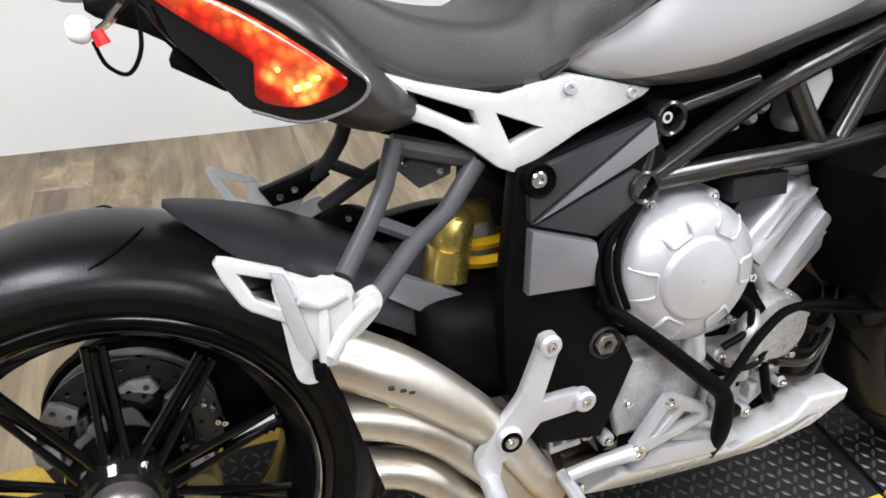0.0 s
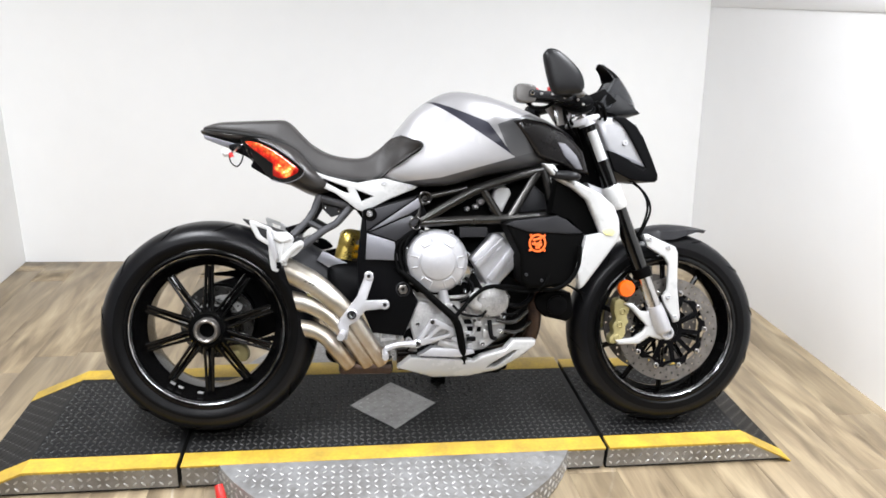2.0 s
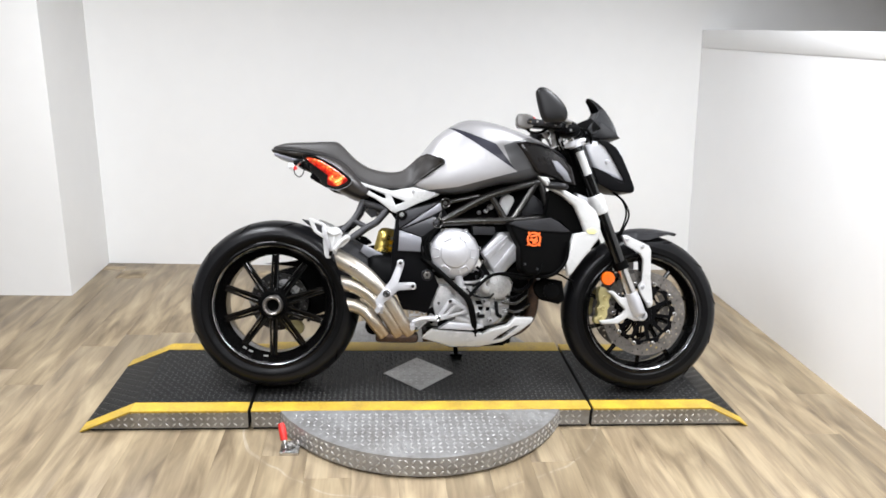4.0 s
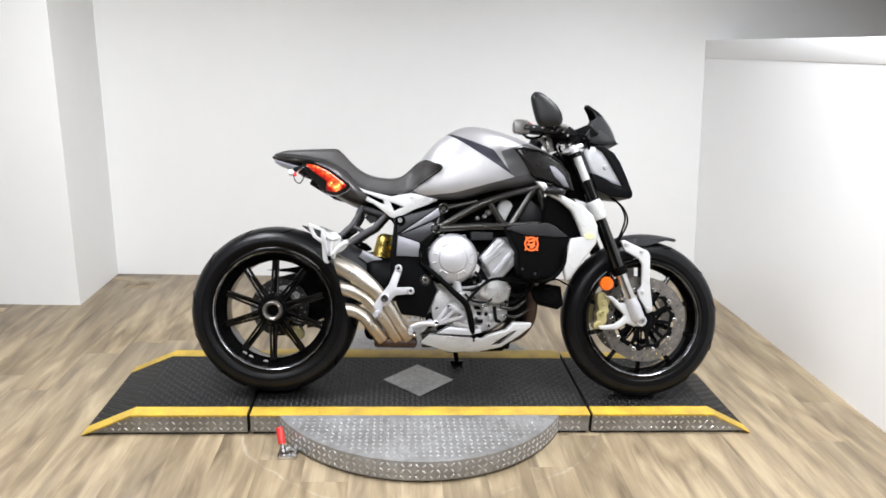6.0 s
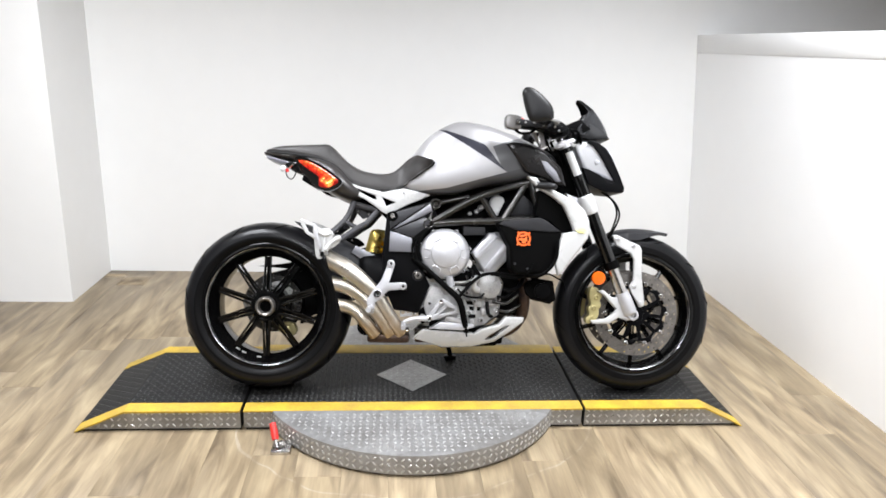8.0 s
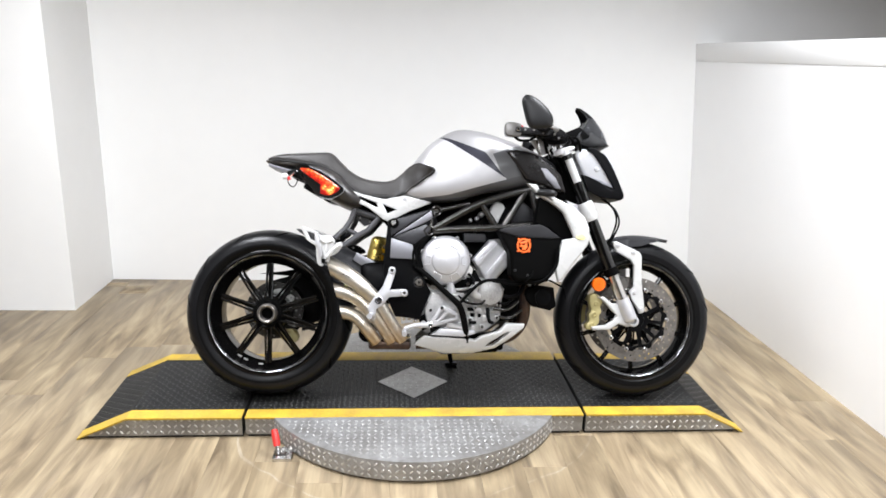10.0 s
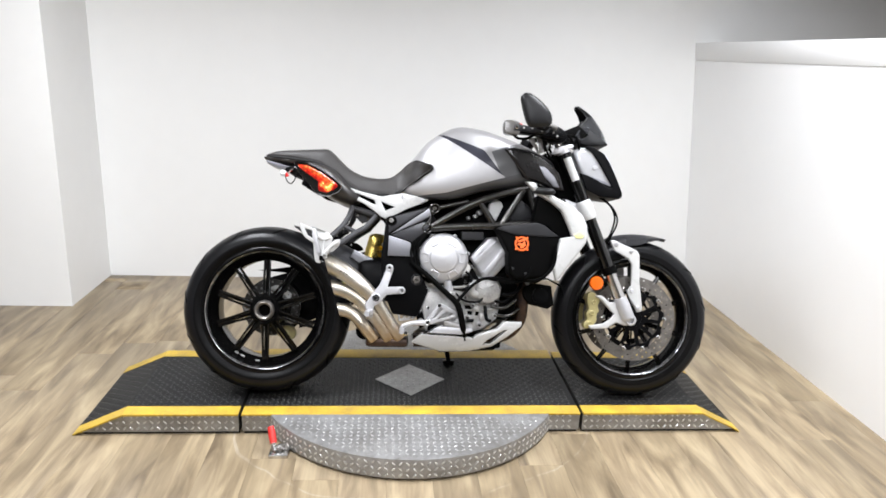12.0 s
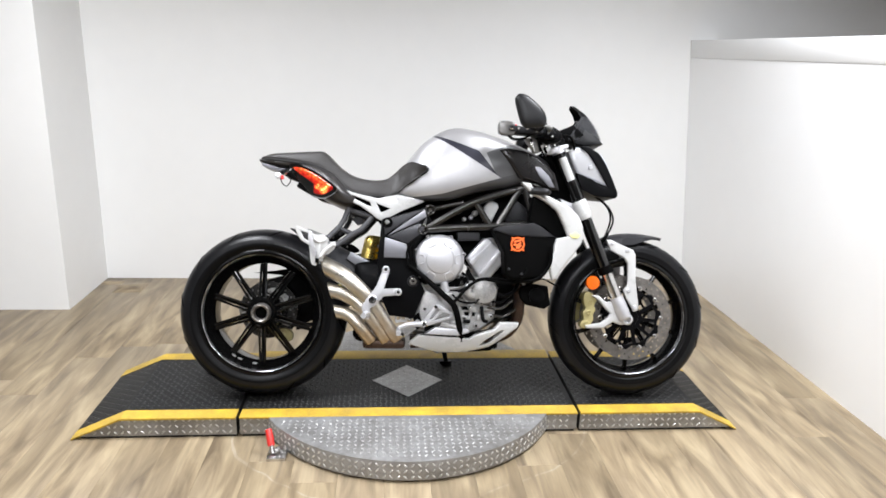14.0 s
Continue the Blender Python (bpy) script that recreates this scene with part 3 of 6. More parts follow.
def ramp(x_seam, x_top, x_toe, label):
    r = thing("loading_ramp", label, "ramp", group="platform ramps")
    s = 1 if x_seam > x_toe else -1
    g = x_seam - s * 0.008

    def strip(name, y0, y1, mat, lab, lift=0.0, low=0.006):
        prof = [(g, DECK + lift), (x_top, DECK + lift), (x_toe, 0.004 + lift), (x_toe, 0.001), (x_top, DECK - low), (g, DECK - low)]
        return part(name, skin(bmesh.new(), [[(x, y, z) for x, z in prof] for y in (y0, y1)]), mat, r, lab, 20)

    strip("deck_plate", FY + 0.062, BY - 0.08, DECKBLACK, "black tread plate bent down to the floor")
    strip("edge_stripe", FY, FY + 0.0615, YELLOW, "yellow painted front edge", 0.001)
    strip("edge_stripe", BY - 0.0795, BY - 0.02, YELLOW, "yellow painted rear edge", 0.001)
    side = [(g, 0.010), (g, DECK - 0.0065), (x_top, DECK - 0.0065), (x_toe + s * 0.016, 0.010)]
    part("skirt", skin(bmesh.new(), [[(x, y, z) for x, z in side] for y in (FY + 0.008, FY + 0.014)]), ALU, r, "bare aluminium tread plate skirt")
    core = [(g, 0.0), (g, DECK - 0.008), (x_top, DECK - 0.008), (x_toe + s * 0.03, 0.0)]
    part("ramp_body", skin(bmesh.new(), [[(x, y, z) for x, z in core] for y in (FY + 0.0145, BY - 0.03)]), SEAMBLACK, r)
    lo, hi = min(g, x_top), max(g, x_top)
    add_lugs(tread((lo, FY + 0.065, DECK), (1, 0, 0), (0, 1, 0), int((hi - lo) / FINE), int((BY - FY - 0.15) / FINE), FINE), DECKWORN, r, size=0.0095)
    d = np.array([x_toe - x_top, 0, 0.004 - DECK])
    ln = np.linalg.norm(d)
    d = d / ln
    if d[0] > 0:
        cells = tread((x_top, FY + 0.065, DECK), d, (0, 1, 0), int(ln / FINE), int((BY - FY - 0.15) / FINE), FINE)
    else:
        cells = tread((x_toe, FY + 0.065, 0.004), -d, (0, 1, 0), int(ln / FINE), int((BY - FY - 0.15) / FINE), FINE)
    add_lugs(cells, DECKWORN, r, size=0.0095)

    def under(x, y, z):
        if lo < x < hi:
            return True
        t = (x - x_toe) / (x_top - x_toe)
        return 0.12 < t and z < DECK * t - 0.012
    lo2 = min(g, x_toe)
    add_lugs(tread((lo2, FY + 0.008, 0.011), (1, 0, 0), (0, 0, 1), int(abs(g - x_toe) / STEP), 3, STEP, keep=under), ALUTREAD, r, size=0.0090, lift=0.0026)
    return r


ramp(SLX, -0.478, -0.652, "black tread plate ramp beside the rear wheel, yellow edges")
ramp(SRX, 1.632, 1.785, "black tread plate ramp under the front wheel, yellow edges")

# turntable
TC, TR = (0.541, 0.05), 0.577
table = thing("turntable", "round aluminium tread plate turntable under the platform", "turntable")
a96 = np.linspace(0, 2 * math.pi, 128, endpoint=False)
bm = bmesh.new()
skin(bm, [[(TC[0] + r * math.cos(a), TC[1] + r * math.sin(a), z) for a in a96] for r, z in ((TR, 0.010), (TR, DECK - 0.004), (TR - 0.001, DECK - 0.0015), (TR - 0.005, DECK - 0.001))])
part("table_drum", bm, ALU, table, "bright worn aluminium tread plate drum")
cells = tread((TC[0] - 0.6, TC[1] - 0.6, DECK - 0.001), (1, 0, 0), (0, 1, 0), 52, 52, STEP, keep=lambda x, y, z: math.hypot(x - TC[0], y - TC[1]) < TR - 0.02 and (y < FY - 0.01 or y > BY + 0.01))
add_lugs(cells, ALULUG, table, size=0.0082, lift=0.0012)
cells = []
for i in range(156):
    a = 2 * math.pi * i / 156
    u, w = np.array([-math.sin(a), math.cos(a), 0]), np.array([math.cos(a), math.sin(a), 0])
    for j in range(3):
        c = np.array([TC[0], TC[1], 0.021 + 0.0215 * j]) + w * TR
        s = 1 if (i + j) % 2 else -1
        v = np.array([0, 0, 1.0])
        cells.append((c, (u + s * v) / 2 ** 0.5, (v - s * u) / 2 ** 0.5, w))
add_lugs(cells, ALUTREAD, table, size=0.0090, lift=0.0024)
part("foot_ring", lathe([(0.568, -0.001), (0.568, -0.011)], 0, 0, 96, cap=True), SEAMBLACK, table).matrix_basis = Matrix.Translation((TC[0], TC[1], 0)) @ Matrix.Rotation(radians(90), 4, "X")

# toggle clamp beside the turntable
clamp = thing("toggle_clamp", "small steel toggle clamp with a red grip on the floor", "clamp", pose(0.03, 0.015, 0))
part("base_plate", box(0.02, 0.085, -0.40, -0.34, -0.002, 0.012, bevel=0.003), STEEL, clamp)
part("link", tube([(0.075, -0.36, 0.012), (0.06, -0.37, 0.03), (0.045, -0.38, 0.03)], 0.009, 8, 8), STEEL, clamp)
part("lever", tube([(0.04, -0.385, 0.02), (0.03, -0.36, 0.055), (0.02, -0.335, 0.085)], 0.007, 8, 8), STEEL, clamp)
part("grip", tube([(0.034, -0.368, 0.040), (0.028, -0.352, 0.062), (0.020, -0.335, 0.085)], [0.012, 0.013, 0.011], 10, 12), REDGRIP, clamp, "red rubber grip")

# ---- motorcycle ----
bike = thing("motorcycle", "silver and white naked sport motorcycle leaning on its side stand", "motorcycle", pose(-0.005, -0.046, 0.085, -16, 0, -1.64))


def wheel(name, cx, R, half, rim_r, rim_half, label, spokes, hub_r, tread_n):
    w = new(name)
    w.parent = bike
    tagged(w, label)
    h, drop = R - rim_r, 0.050 if name == "rear_wheel" else 0.036
    edge_r = rim_r + 0.018
    prof = []
    for a in np.linspace(-86, 86, 29):
        c, q = math.cos(radians(a)), math.sin(radians(a))
        prof.append((edge_r + (R - edge_r) * c ** 0.8, half * (abs(q) ** 0.9) * (1 if q > 0 else -1)))
    part("tyre", lathe(prof, cx, R, 96), RUBBER, w, "black road tyre with sparse grooves")
    rh = rim_half
    for q in (-1, 1):
        wall = [(edge_r + 0.011, q * (half - 0.001)), (edge_r + 0.004, q * (half + 0.0005)), (edge_r - 0.004, q * (half - 0.001)), (rim_r + 0.006, q * (rh + 0.012)), (rim_r + 0.001, q * (rh + 0.008)), (rim_r - 0.006, q * (rh - 0.004))]
        part("sidewall", lathe(wall, cx, R, 96), SIDEWALL, w, "smooth black tyre sidewall")
    rim = [(rim_r + 0.004, -rh), (rim_r + 0.003, -rh - 0.006), (rim_r - 0.002, -rh - 0.010), (rim_r - 0.010, -rh - 0.010), (rim_r - 0.015, -rh - 0.004), (rim_r - 0.019, -rh + 0.006), (rim_r - 0.022, -rh + 0.02), (rim_r - drop, -rh + 0.02 + drop * 0.6),
           (rim_r - drop, rh - 0.02 - drop * 0.6), (rim_r - drop + 0.004, rh - 0.02), (rim_r - 0.025, rh + 0.004), (rim_r - 0.002, rh + 0.010), (rim_r + 0.004, rh + 0.006), (rim_r + 0.004, rh),
           (rim_r - 0.004, 0.01), (rim_r - 0.004, -0.01), (rim_r + 0.004, -rh)]
    # Narrow bright ring: the lip's reflection made as a part.
    edge = [(rim_r - 0.0150, -rh - 0.0115), (rim_r - 0.0162, -rh - 0.0108), (rim_r - 0.0205, -rh - 0.001), (rim_r - 0.0200, -rh + 0.001)]
    part("rim_edge", lathe(edge, cx, R, 96), RIMEDGE, w, "thin bright ring for the glint on the rim lip")
    part("rim", lathe(rim, cx, R, 96), RIMBLACK, w, "gloss black cast rim")
    y_out, y_in = (-0.055, -0.075) if name == "rear_wheel" else (-0.012, -0.03)
    for i in range(spokes):
        a = 2 * math.pi * i / spokes + math.pi / 2
        bm = bmesh.new()
        for off in (-1, 1):
            pts = []
            for f in (0, 0.5, 1):
                r = hub_r * 0.8 + (rim_r - drop + 0.004 - hub_r * 0.8) * f
                da = off * (0.0118 - 0.0035 * f) * (1.0 if name == "rear_wheel" else 0.6) / r
                pts.append((cx + r * math.cos(a + da), y_in + (y_out - y_in) * f, R + r * math.sin(a + da)))
            thin = 1.0 if name == "rear_wheel" else 0.72
            tube(pts, [0.0062 * thin, 0.0044 * thin, 0.0052 * thin], 6, 8, bm=bm)
        mid = [(cx + r * math.cos(a), (y_in + y_out) / 2 + 0.008, R + r * math.sin(a)) for r in (hub_r * 0.8, rim_r - drop)]
        tube(mid, 0.0055, 2, 6, False, bm=bm)
        part("spoke", bm, RIMBLACK, w)
    return w


rear = wheel("rear_wheel", 0.0, 0.311, 0.099, 0.232, 0.080, "gloss black ten-spoke rear wheel with a wide tyre", 10, 0.055, 40)
part("hub", lathe([(0.072, 0.06), (0.070, -0.02), (0.062, -0.07), (0.05, -0.085), (0.046, -0.09), (0.03, -0.09)], 0, 0.311, 40, cap=True), GLOSSBLACK, rear)
part("axle_nut", lathe([(0.036, -0.085), (0.037, -0.1), (0.034, -0.112), (0.030, -0.115), (0.025, -0.112), (0.022, -0.1), (0.0215, -0.07)], 0, 0.311, 36), DISC, rear, "large ring-shaped steel axle nut")
part("axle_bore", lathe([(0.0217, -0.078), (0.021, -0.0775), (0.001, -0.0775)], 0, 0.311, 24), DEEPBLACK, rear)


def holed_ring(cx, cz, r0, r1, y0, y1, rows, bm=None, inner=True):
    outer = [(cx + r1 * math.cos(a), cz + r1 * math.sin(a)) for a in np.linspace(0, 2 * math.pi, 72, endpoint=False)]
    holes = [[(cx + r0 * math.cos(a), cz + r0 * math.sin(a)) for a in np.linspace(0, 2 * math.pi, 48, endpoint=False)]]
    for r, n, hr, ph in rows:
        for i in range(n):
            a = 2 * math.pi * i / n + ph
            holes.append([(cx + r * math.cos(a) + hr * math.cos(b), cz + r * math.sin(a) + hr * math.sin(b)) for b in np.linspace(0, 2 * math.pi, 8, endpoint=False)])
    return plate(outer, y0, y1, 0, holes, bm=bm)


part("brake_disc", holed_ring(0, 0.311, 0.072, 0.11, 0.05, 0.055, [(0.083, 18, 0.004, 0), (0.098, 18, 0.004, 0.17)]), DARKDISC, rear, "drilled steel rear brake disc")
part("disc_carrier", lathe([(0.074, 0.056), (0.074, 0.048), (0.05, 0.046), (0.045, 0.056)], 0, 0.311, 40), SATINBLACK, rear)
part("sprocket", holed_ring(0, 0.311, 0.06, 0.105, 0.085, 0.091, [(0.083, 6, 0.014, 0.3)]), CASTDARK, rear, "rear chain sprocket")

for x, z, a, k in ((-0.072, 0.366, 0.5, 1.15), (0.018, 0.381, -0.15, 1.3), (0.058, 0.355, -0.7, 1.15), (0.074, 0.264, 0.25, 1.1), (-0.098, 0.312, 1.4, 0.9), (-0.02, 0.222, 0.1, 0.9)):
    tab = part("carrier_tab", plate([(-0.017 * k, -0.012), (-0.015 * k, 0.012), (-0.004 * k, 0.016), (0.014 * k, 0.013), (0.018 * k, -0.006), (0.006 * k, -0.014)], 0.036, 0.046, 0.002, [[(0.008 * q * k + 0.0035 * math.cos(c), 0.001 + 0.0035 * math.sin(c)) for c in np.linspace(0, 2 * math.pi, 8, endpoint=False)] for q in (-1, 1)]), CASTDARK, rear, "grey disc carrier tab with two holes")
    tab.matrix_basis = Matrix.Translation((x, 0, z)) @ Matrix.Rotation(a, 4, "Y")
for x, z in ((0.09, 0.345), (0.1, 0.338), (0.104, 0.316), (0.112, 0.312), (-0.04, 0.352), (0.0, 0.345), (0.035, 0.33), (-0.06, 0.28)):
    bolt("bolt", x, 0.044, z, 0.0045, 0.012, CHROME, rear)
links = []
for i in range(9):
    links += [(0.10 + 0.0105 * i, 0.243 + 0.0024 * i), (0.104 + 0.0105 * i, 0.249 + 0.0024 * i)]
links += [(x, z - 0.018) for x, z in links[::-1]]
part("drive_chain", plate(links, 0.093, 0.103, 0.001), DEEPBLACK, bike, "oily black drive chain")
front = wheel("front_wheel", 1.388, 0.302, 0.06, 0.231, 0.048, "gloss black front wheel with twin drilled discs", 10, 0.04, 40)
part("hub", lathe([(0.03, 0.075), (0.04, 0.06), (0.034, 0.0), (0.04, -0.06), (0.03, -0.075)], 1.388, 0.302, 36, cap=True), SATINBLACK, front)
for s in (-1, 1):
    dsc = part("brake_disc", holed_ring(1.388, 0.302, 0.118, 0.16, s * 0.068 - 0.0025, s * 0.068 + 0.0025, [(0.127, 24, 0.0036, 0), (0.139, 24, 0.0036, 0.13), (0.151, 24, 0.0036, 0)]), DISC, front, "drilled steel front brake disc")
    ring_o = [(1.388 + (0.121 if k % 4 < 2 else 0.106) * math.cos(a), 0.302 + (0.121 if k % 4 < 2 else 0.106) * math.sin(a)) for k, a in enumerate(np.linspace(0, 2 * math.pi, 40, endpoint=False) + 0.05)]
    gaps = [[(1.388 + 0.03 * math.cos(a), 0.302 + 0.03 * math.sin(a)) for a in np.linspace(0, 2 * math.pi, 24, endpoint=False)]]
    for k in range(10):
        a = 2 * math.pi * k / 10 + 0.2
        gaps.append([(1.388 + r * math.cos(a + o), 0.302 + r * math.sin(a + o)) for r, o in ((0.047, -0.16), (0.098, -0.245), (0.103, 0), (0.098, 0.245), (0.047, 0.16))])
    bm = plate(ring_o, s * 0.069 - 0.004, s * 0.069 + 0.004, 0.001, gaps)
    part("disc_carrier", bm, SATINBLACK, dsc)
    for i in range(10):
        a = 2 * math.pi * i / 10
        part("rivet", lathe([(0.0085, s * 0.066), (0.0085, s * 0.074), (0.005, s * 0.075), (0.004, s * 0.07)], 1.388 + 0.118 * math.cos(a), 0.302 + 0.118 * math.sin(a), 10), STEEL, dsc)

# tyre grooves and balance weights
def grooves(w, cx, R, half, rim_r, n, phase):
    h = R - rim_r
    for side in (-1, 1):
        for i in range(n):
            a0 = 2 * math.pi * i / n + phase + (0.12 if side > 0 else 0)
            pts = []
            for b, da in ((18, 0.0), (34, 0.035), (52, 0.10), (62, 0.16)):
                c, s_ = math.cos(radians(b)), math.sin(radians(b))
                r, y = rim_r + 0.018 + (h - 0.018) * c ** 0.8 + 0.0003, side * half * s_ ** 0.9
                pts.append((cx + r * math.cos(a0 + da), y, R + r * math.sin(a0 + da)))
            part("tread_groove", tube(pts, [0.001, 0.0024, 0.0024, 0.0008], 10, 6), DEEPBLACK, w)


grooves(rear, 0.0, 0.311, 0.099, 0.232, 12, 0.3)
grooves(front, 1.388, 0.302, 0.06, 0.231, 12, 0.1)
for a in (-2.15, -2.02, -1.72):
    part("balance_weight", box(-0.008, 0.008, -0.056, -0.046, -0.001, 0.004, bevel=0.0015), CASTDARK, rear).matrix_basis = Matrix.Translation((0.196 * math.cos(a), 0, 0.311 + 0.196 * math.sin(a))) @ Matrix.Rotation(-(a + math.pi / 2), 4, "Y")

# tank, seat and tail
tank = part("fuel_tank", hull([
    (0.455, [(0, 0.765), (0.095, 0.760), (0.104, 0.778), (0.07, 0.792), (0, 0.80)]),
    (0.50, [(0, 0.76), (0.118, 0.753), (0.130, 0.79), (0.09, 0.835), (0, 0.846)]),
    (0.545, [(0, 0.75), (0.14, 0.744), (0.153, 0.805), (0.112, 0.888), (0, 0.908)]),
    (0.60, [(0, 0.745), (0.155, 0.735), (0.174, 0.83), (0.130, 0.943), (0, 0.968)]),
    (0.69, [(0, 0.755), (0.159, 0.742), (0.183, 0.855), (0.146, 0.985), (0, 1.018)]),
    (0.79, [(0, 0.78), (0.155, 0.768), (0.181, 0.855), (0.146, 0.978), (0, 1.013)]),
    (0.885, [(0, 0.79), (0.137, 0.784), (0.162, 0.85), (0.137, 0.95), (0, 0.99)]),
    (0.96, [(0, 0.81), (0.112, 0.80), (0.14, 0.86), (0.123, 0.925), (0, 0.962)]),
    (1.03, [(0, 0.82), (0.09, 0.812), (0.123, 0.855), (0.101, 0.9), (0, 0.93)]),
    (1.075, [(0, 0.84), (0.056, 0.838), (0.078, 0.855), (0.067, 0.885), (0, 0.905)])], 80, 26), TANKPAINT, bike, "silver fuel tank with graphite nose and dark wedge", 60)


def flank(x, z):
    """Half width of the tank at x and height z."""
    rows = ((0.455, ((0.76, 0.095), (0.778, 0.104), (0.792, 0.07), (0.80, 0.02))), (0.50, ((0.753, 0.118), (0.79, 0.130), (0.835, 0.09), (0.846, 0.04))),
            (0.545, ((0.744, 0.14), (0.805, 0.153), (0.888, 0.112), (0.908, 0.06))), (0.60, ((0.735, 0.155), (0.83, 0.174), (0.943, 0.13), (0.968, 0.07))))
    ws = [np.interp(z, [p[0] for p in row], [p[1] for p in row]) for _, row in rows]
    return float(np.interp(x, [r[0] for r in rows], ws))


def seat_row(x, wl, zl, wt, zt, z_in, z_top):
    return (x, [(0, z_in), (wl - 0.014, zl - 0.005), (wl, zl), (wl * 0.45 + wt * 0.55 + 0.005, (zl + zt) / 2), (wt, zt - 0.004), (wt - 0.03, zt + 0.004), (0, z_top)])


def pad_row(x, zl, zt):
    """The seat's wing on the tank's flank: its middle runs inside the tank."""
    wl, wm, wt = flank(x, zl) + 0.013, flank(x, (zl + zt) / 2) + 0.02, flank(x, zt) + 0.034
    return (x, [(0, zl + 0.02), (wl - 0.012, zl - 0.002), (wl, zl + 0.003), (wm + 0.003, (zl + zt) / 2), (wt, zt - 0.004), (wt - 0.014, zt - 0.001), (0, zt - 0.05)])


part("seat", hull([
    seat_row(-0.014, 0.055, 0.884, 0.052, 0.893, 0.882, 0.895),
    seat_row(0.03, 0.082, 0.882, 0.074, 0.902, 0.876, 0.911),
    seat_row(0.10, 0.096, 0.875, 0.086, 0.906, 0.868, 0.917),
    seat_row(0.175, 0.105, 0.863, 0.090, 0.910, 0.85, 0.921),
    seat_row(0.212, 0.109, 0.852, 0.090, 0.911, 0.84, 0.919),
    seat_row(0.232, 0.111, 0.842, 0.090, 0.900, 0.83, 0.908),
    seat_row(0.262, 0.115, 0.821, 0.098, 0.869, 0.80, 0.878),
    seat_row(0.294, 0.121, 0.788, 0.104, 0.840, 0.77, 0.850),
    seat_row(0.344, 0.129, 0.760, 0.112, 0.814, 0.74, 0.825),
    seat_row(0.407, 0.138, 0.749, 0.122, 0.803, 0.735, 0.815),
    seat_row(0.452, 0.140, 0.748, 0.120, 0.809, 0.74, 0.820),
    seat_row(0.485, 0.142, 0.757, 0.112, 0.833, 0.76, 0.838),
    pad_row(0.515, 0.779, 0.861),
    pad_row(0.545, 0.801, 0.868),
    pad_row(0.572, 0.820, 0.860),
    pad_row(0.592, 0.834, 0.852),
    pad_row(0.600, 0.841, 0.846)], 110, 30), LEATHER, bike, "dark textured seat with wings on the tank and a raised pillion pad", 60)
for q in (-1, 1):
    edge = [(0.47, q * 0.139, 0.750), (0.495, q * 0.139, 0.762), (0.515, q * (flank(0.515, 0.776) + 0.005), 0.777), (0.545, q * (flank(0.545, 0.797) + 0.004), 0.798), (0.572, q * (flank(0.572, 0.816) + 0.004), 0.817), (0.593, q * (flank(0.593, 0.831) + 0.004), 0.831), (0.604, q * (flank(0.604, 0.843) + 0.003), 0.843), (0.594, q * (flank(0.594, 0.855) + 0.004), 0.855), (0.572, q * (flank(0.572, 0.863) + 0.004), 0.863), (0.545, q * (flank(0.545, 0.871) + 0.004), 0.871)]
    part("pad_gap", tube(edge, 0.0055, 60, 8), SEAMBLACK, bike, "dark gap round the seat wing")
    part("seat_seam", tube([(-0.012, q * 0.056, 0.881), (0.03, q * 0.083, 0.878), (0.10, q * 0.097, 0.870), (0.175, q * 0.107, 0.858), (0.232, q * 0.113, 0.837), (0.262, q * 0.117, 0.815), (0.294, q * 0.123, 0.781), (0.33, q * 0.129, 0.758), (0.38, q * 0.136, 0.746), (0.45, q * 0.139, 0.745)], 0.0048, 50, 8), SEAMBLACK, bike, "black seam below the seat")
tail = part("tail_fairing", hull([
    (-0.02, [(0, 0.870), (0.06, 0.874), (0.06, 0.882), (0, 0.884)]),
    (0.06, [(0, 0.850), (0.078, 0.857), (0.086, 0.874), (0, 0.88)]),
    (0.13, [(0, 0.825), (0.075, 0.838), (0.098, 0.864), (0, 0.872)]),
    (0.19, [(0, 0.755), (0.112, 0.768), (0.132, 0.845), (0, 0.86)]),
    (0.25, [(0, 0.718), (0.150, 0.734), (0.166, 0.815), (0, 0.84)]),
    (0.30, [(0, 0.698), (0.153, 0.715), (0.163, 0.768), (0, 0.79)]),
    (0.34, [(0, 0.70), (0.125, 0.713), (0.132, 0.742), (0, 0.76)])], 40, 16), TAILGREY, bike, "dark grey tail fairing", 50)
LAMP = [(0.098, 0.854), (0.122, 0.855), (0.150, 0.847), (0.190, 0.828), (0.226, 0.805), (0.257, 0.782), (0.275, 0.765), (0.261, 0.750), (0.227, 0.739), (0.192, 0.748), (0.197, 0.776), (0.170, 0.799), (0.131, 0.826)]


def flare(bm, s):
    """The tail lamp widens towards its front tip."""
    for v in bm.verts:
        v.co.y += s * 0.58 * max(0.0, v.co.x - 0.09)
    return bm


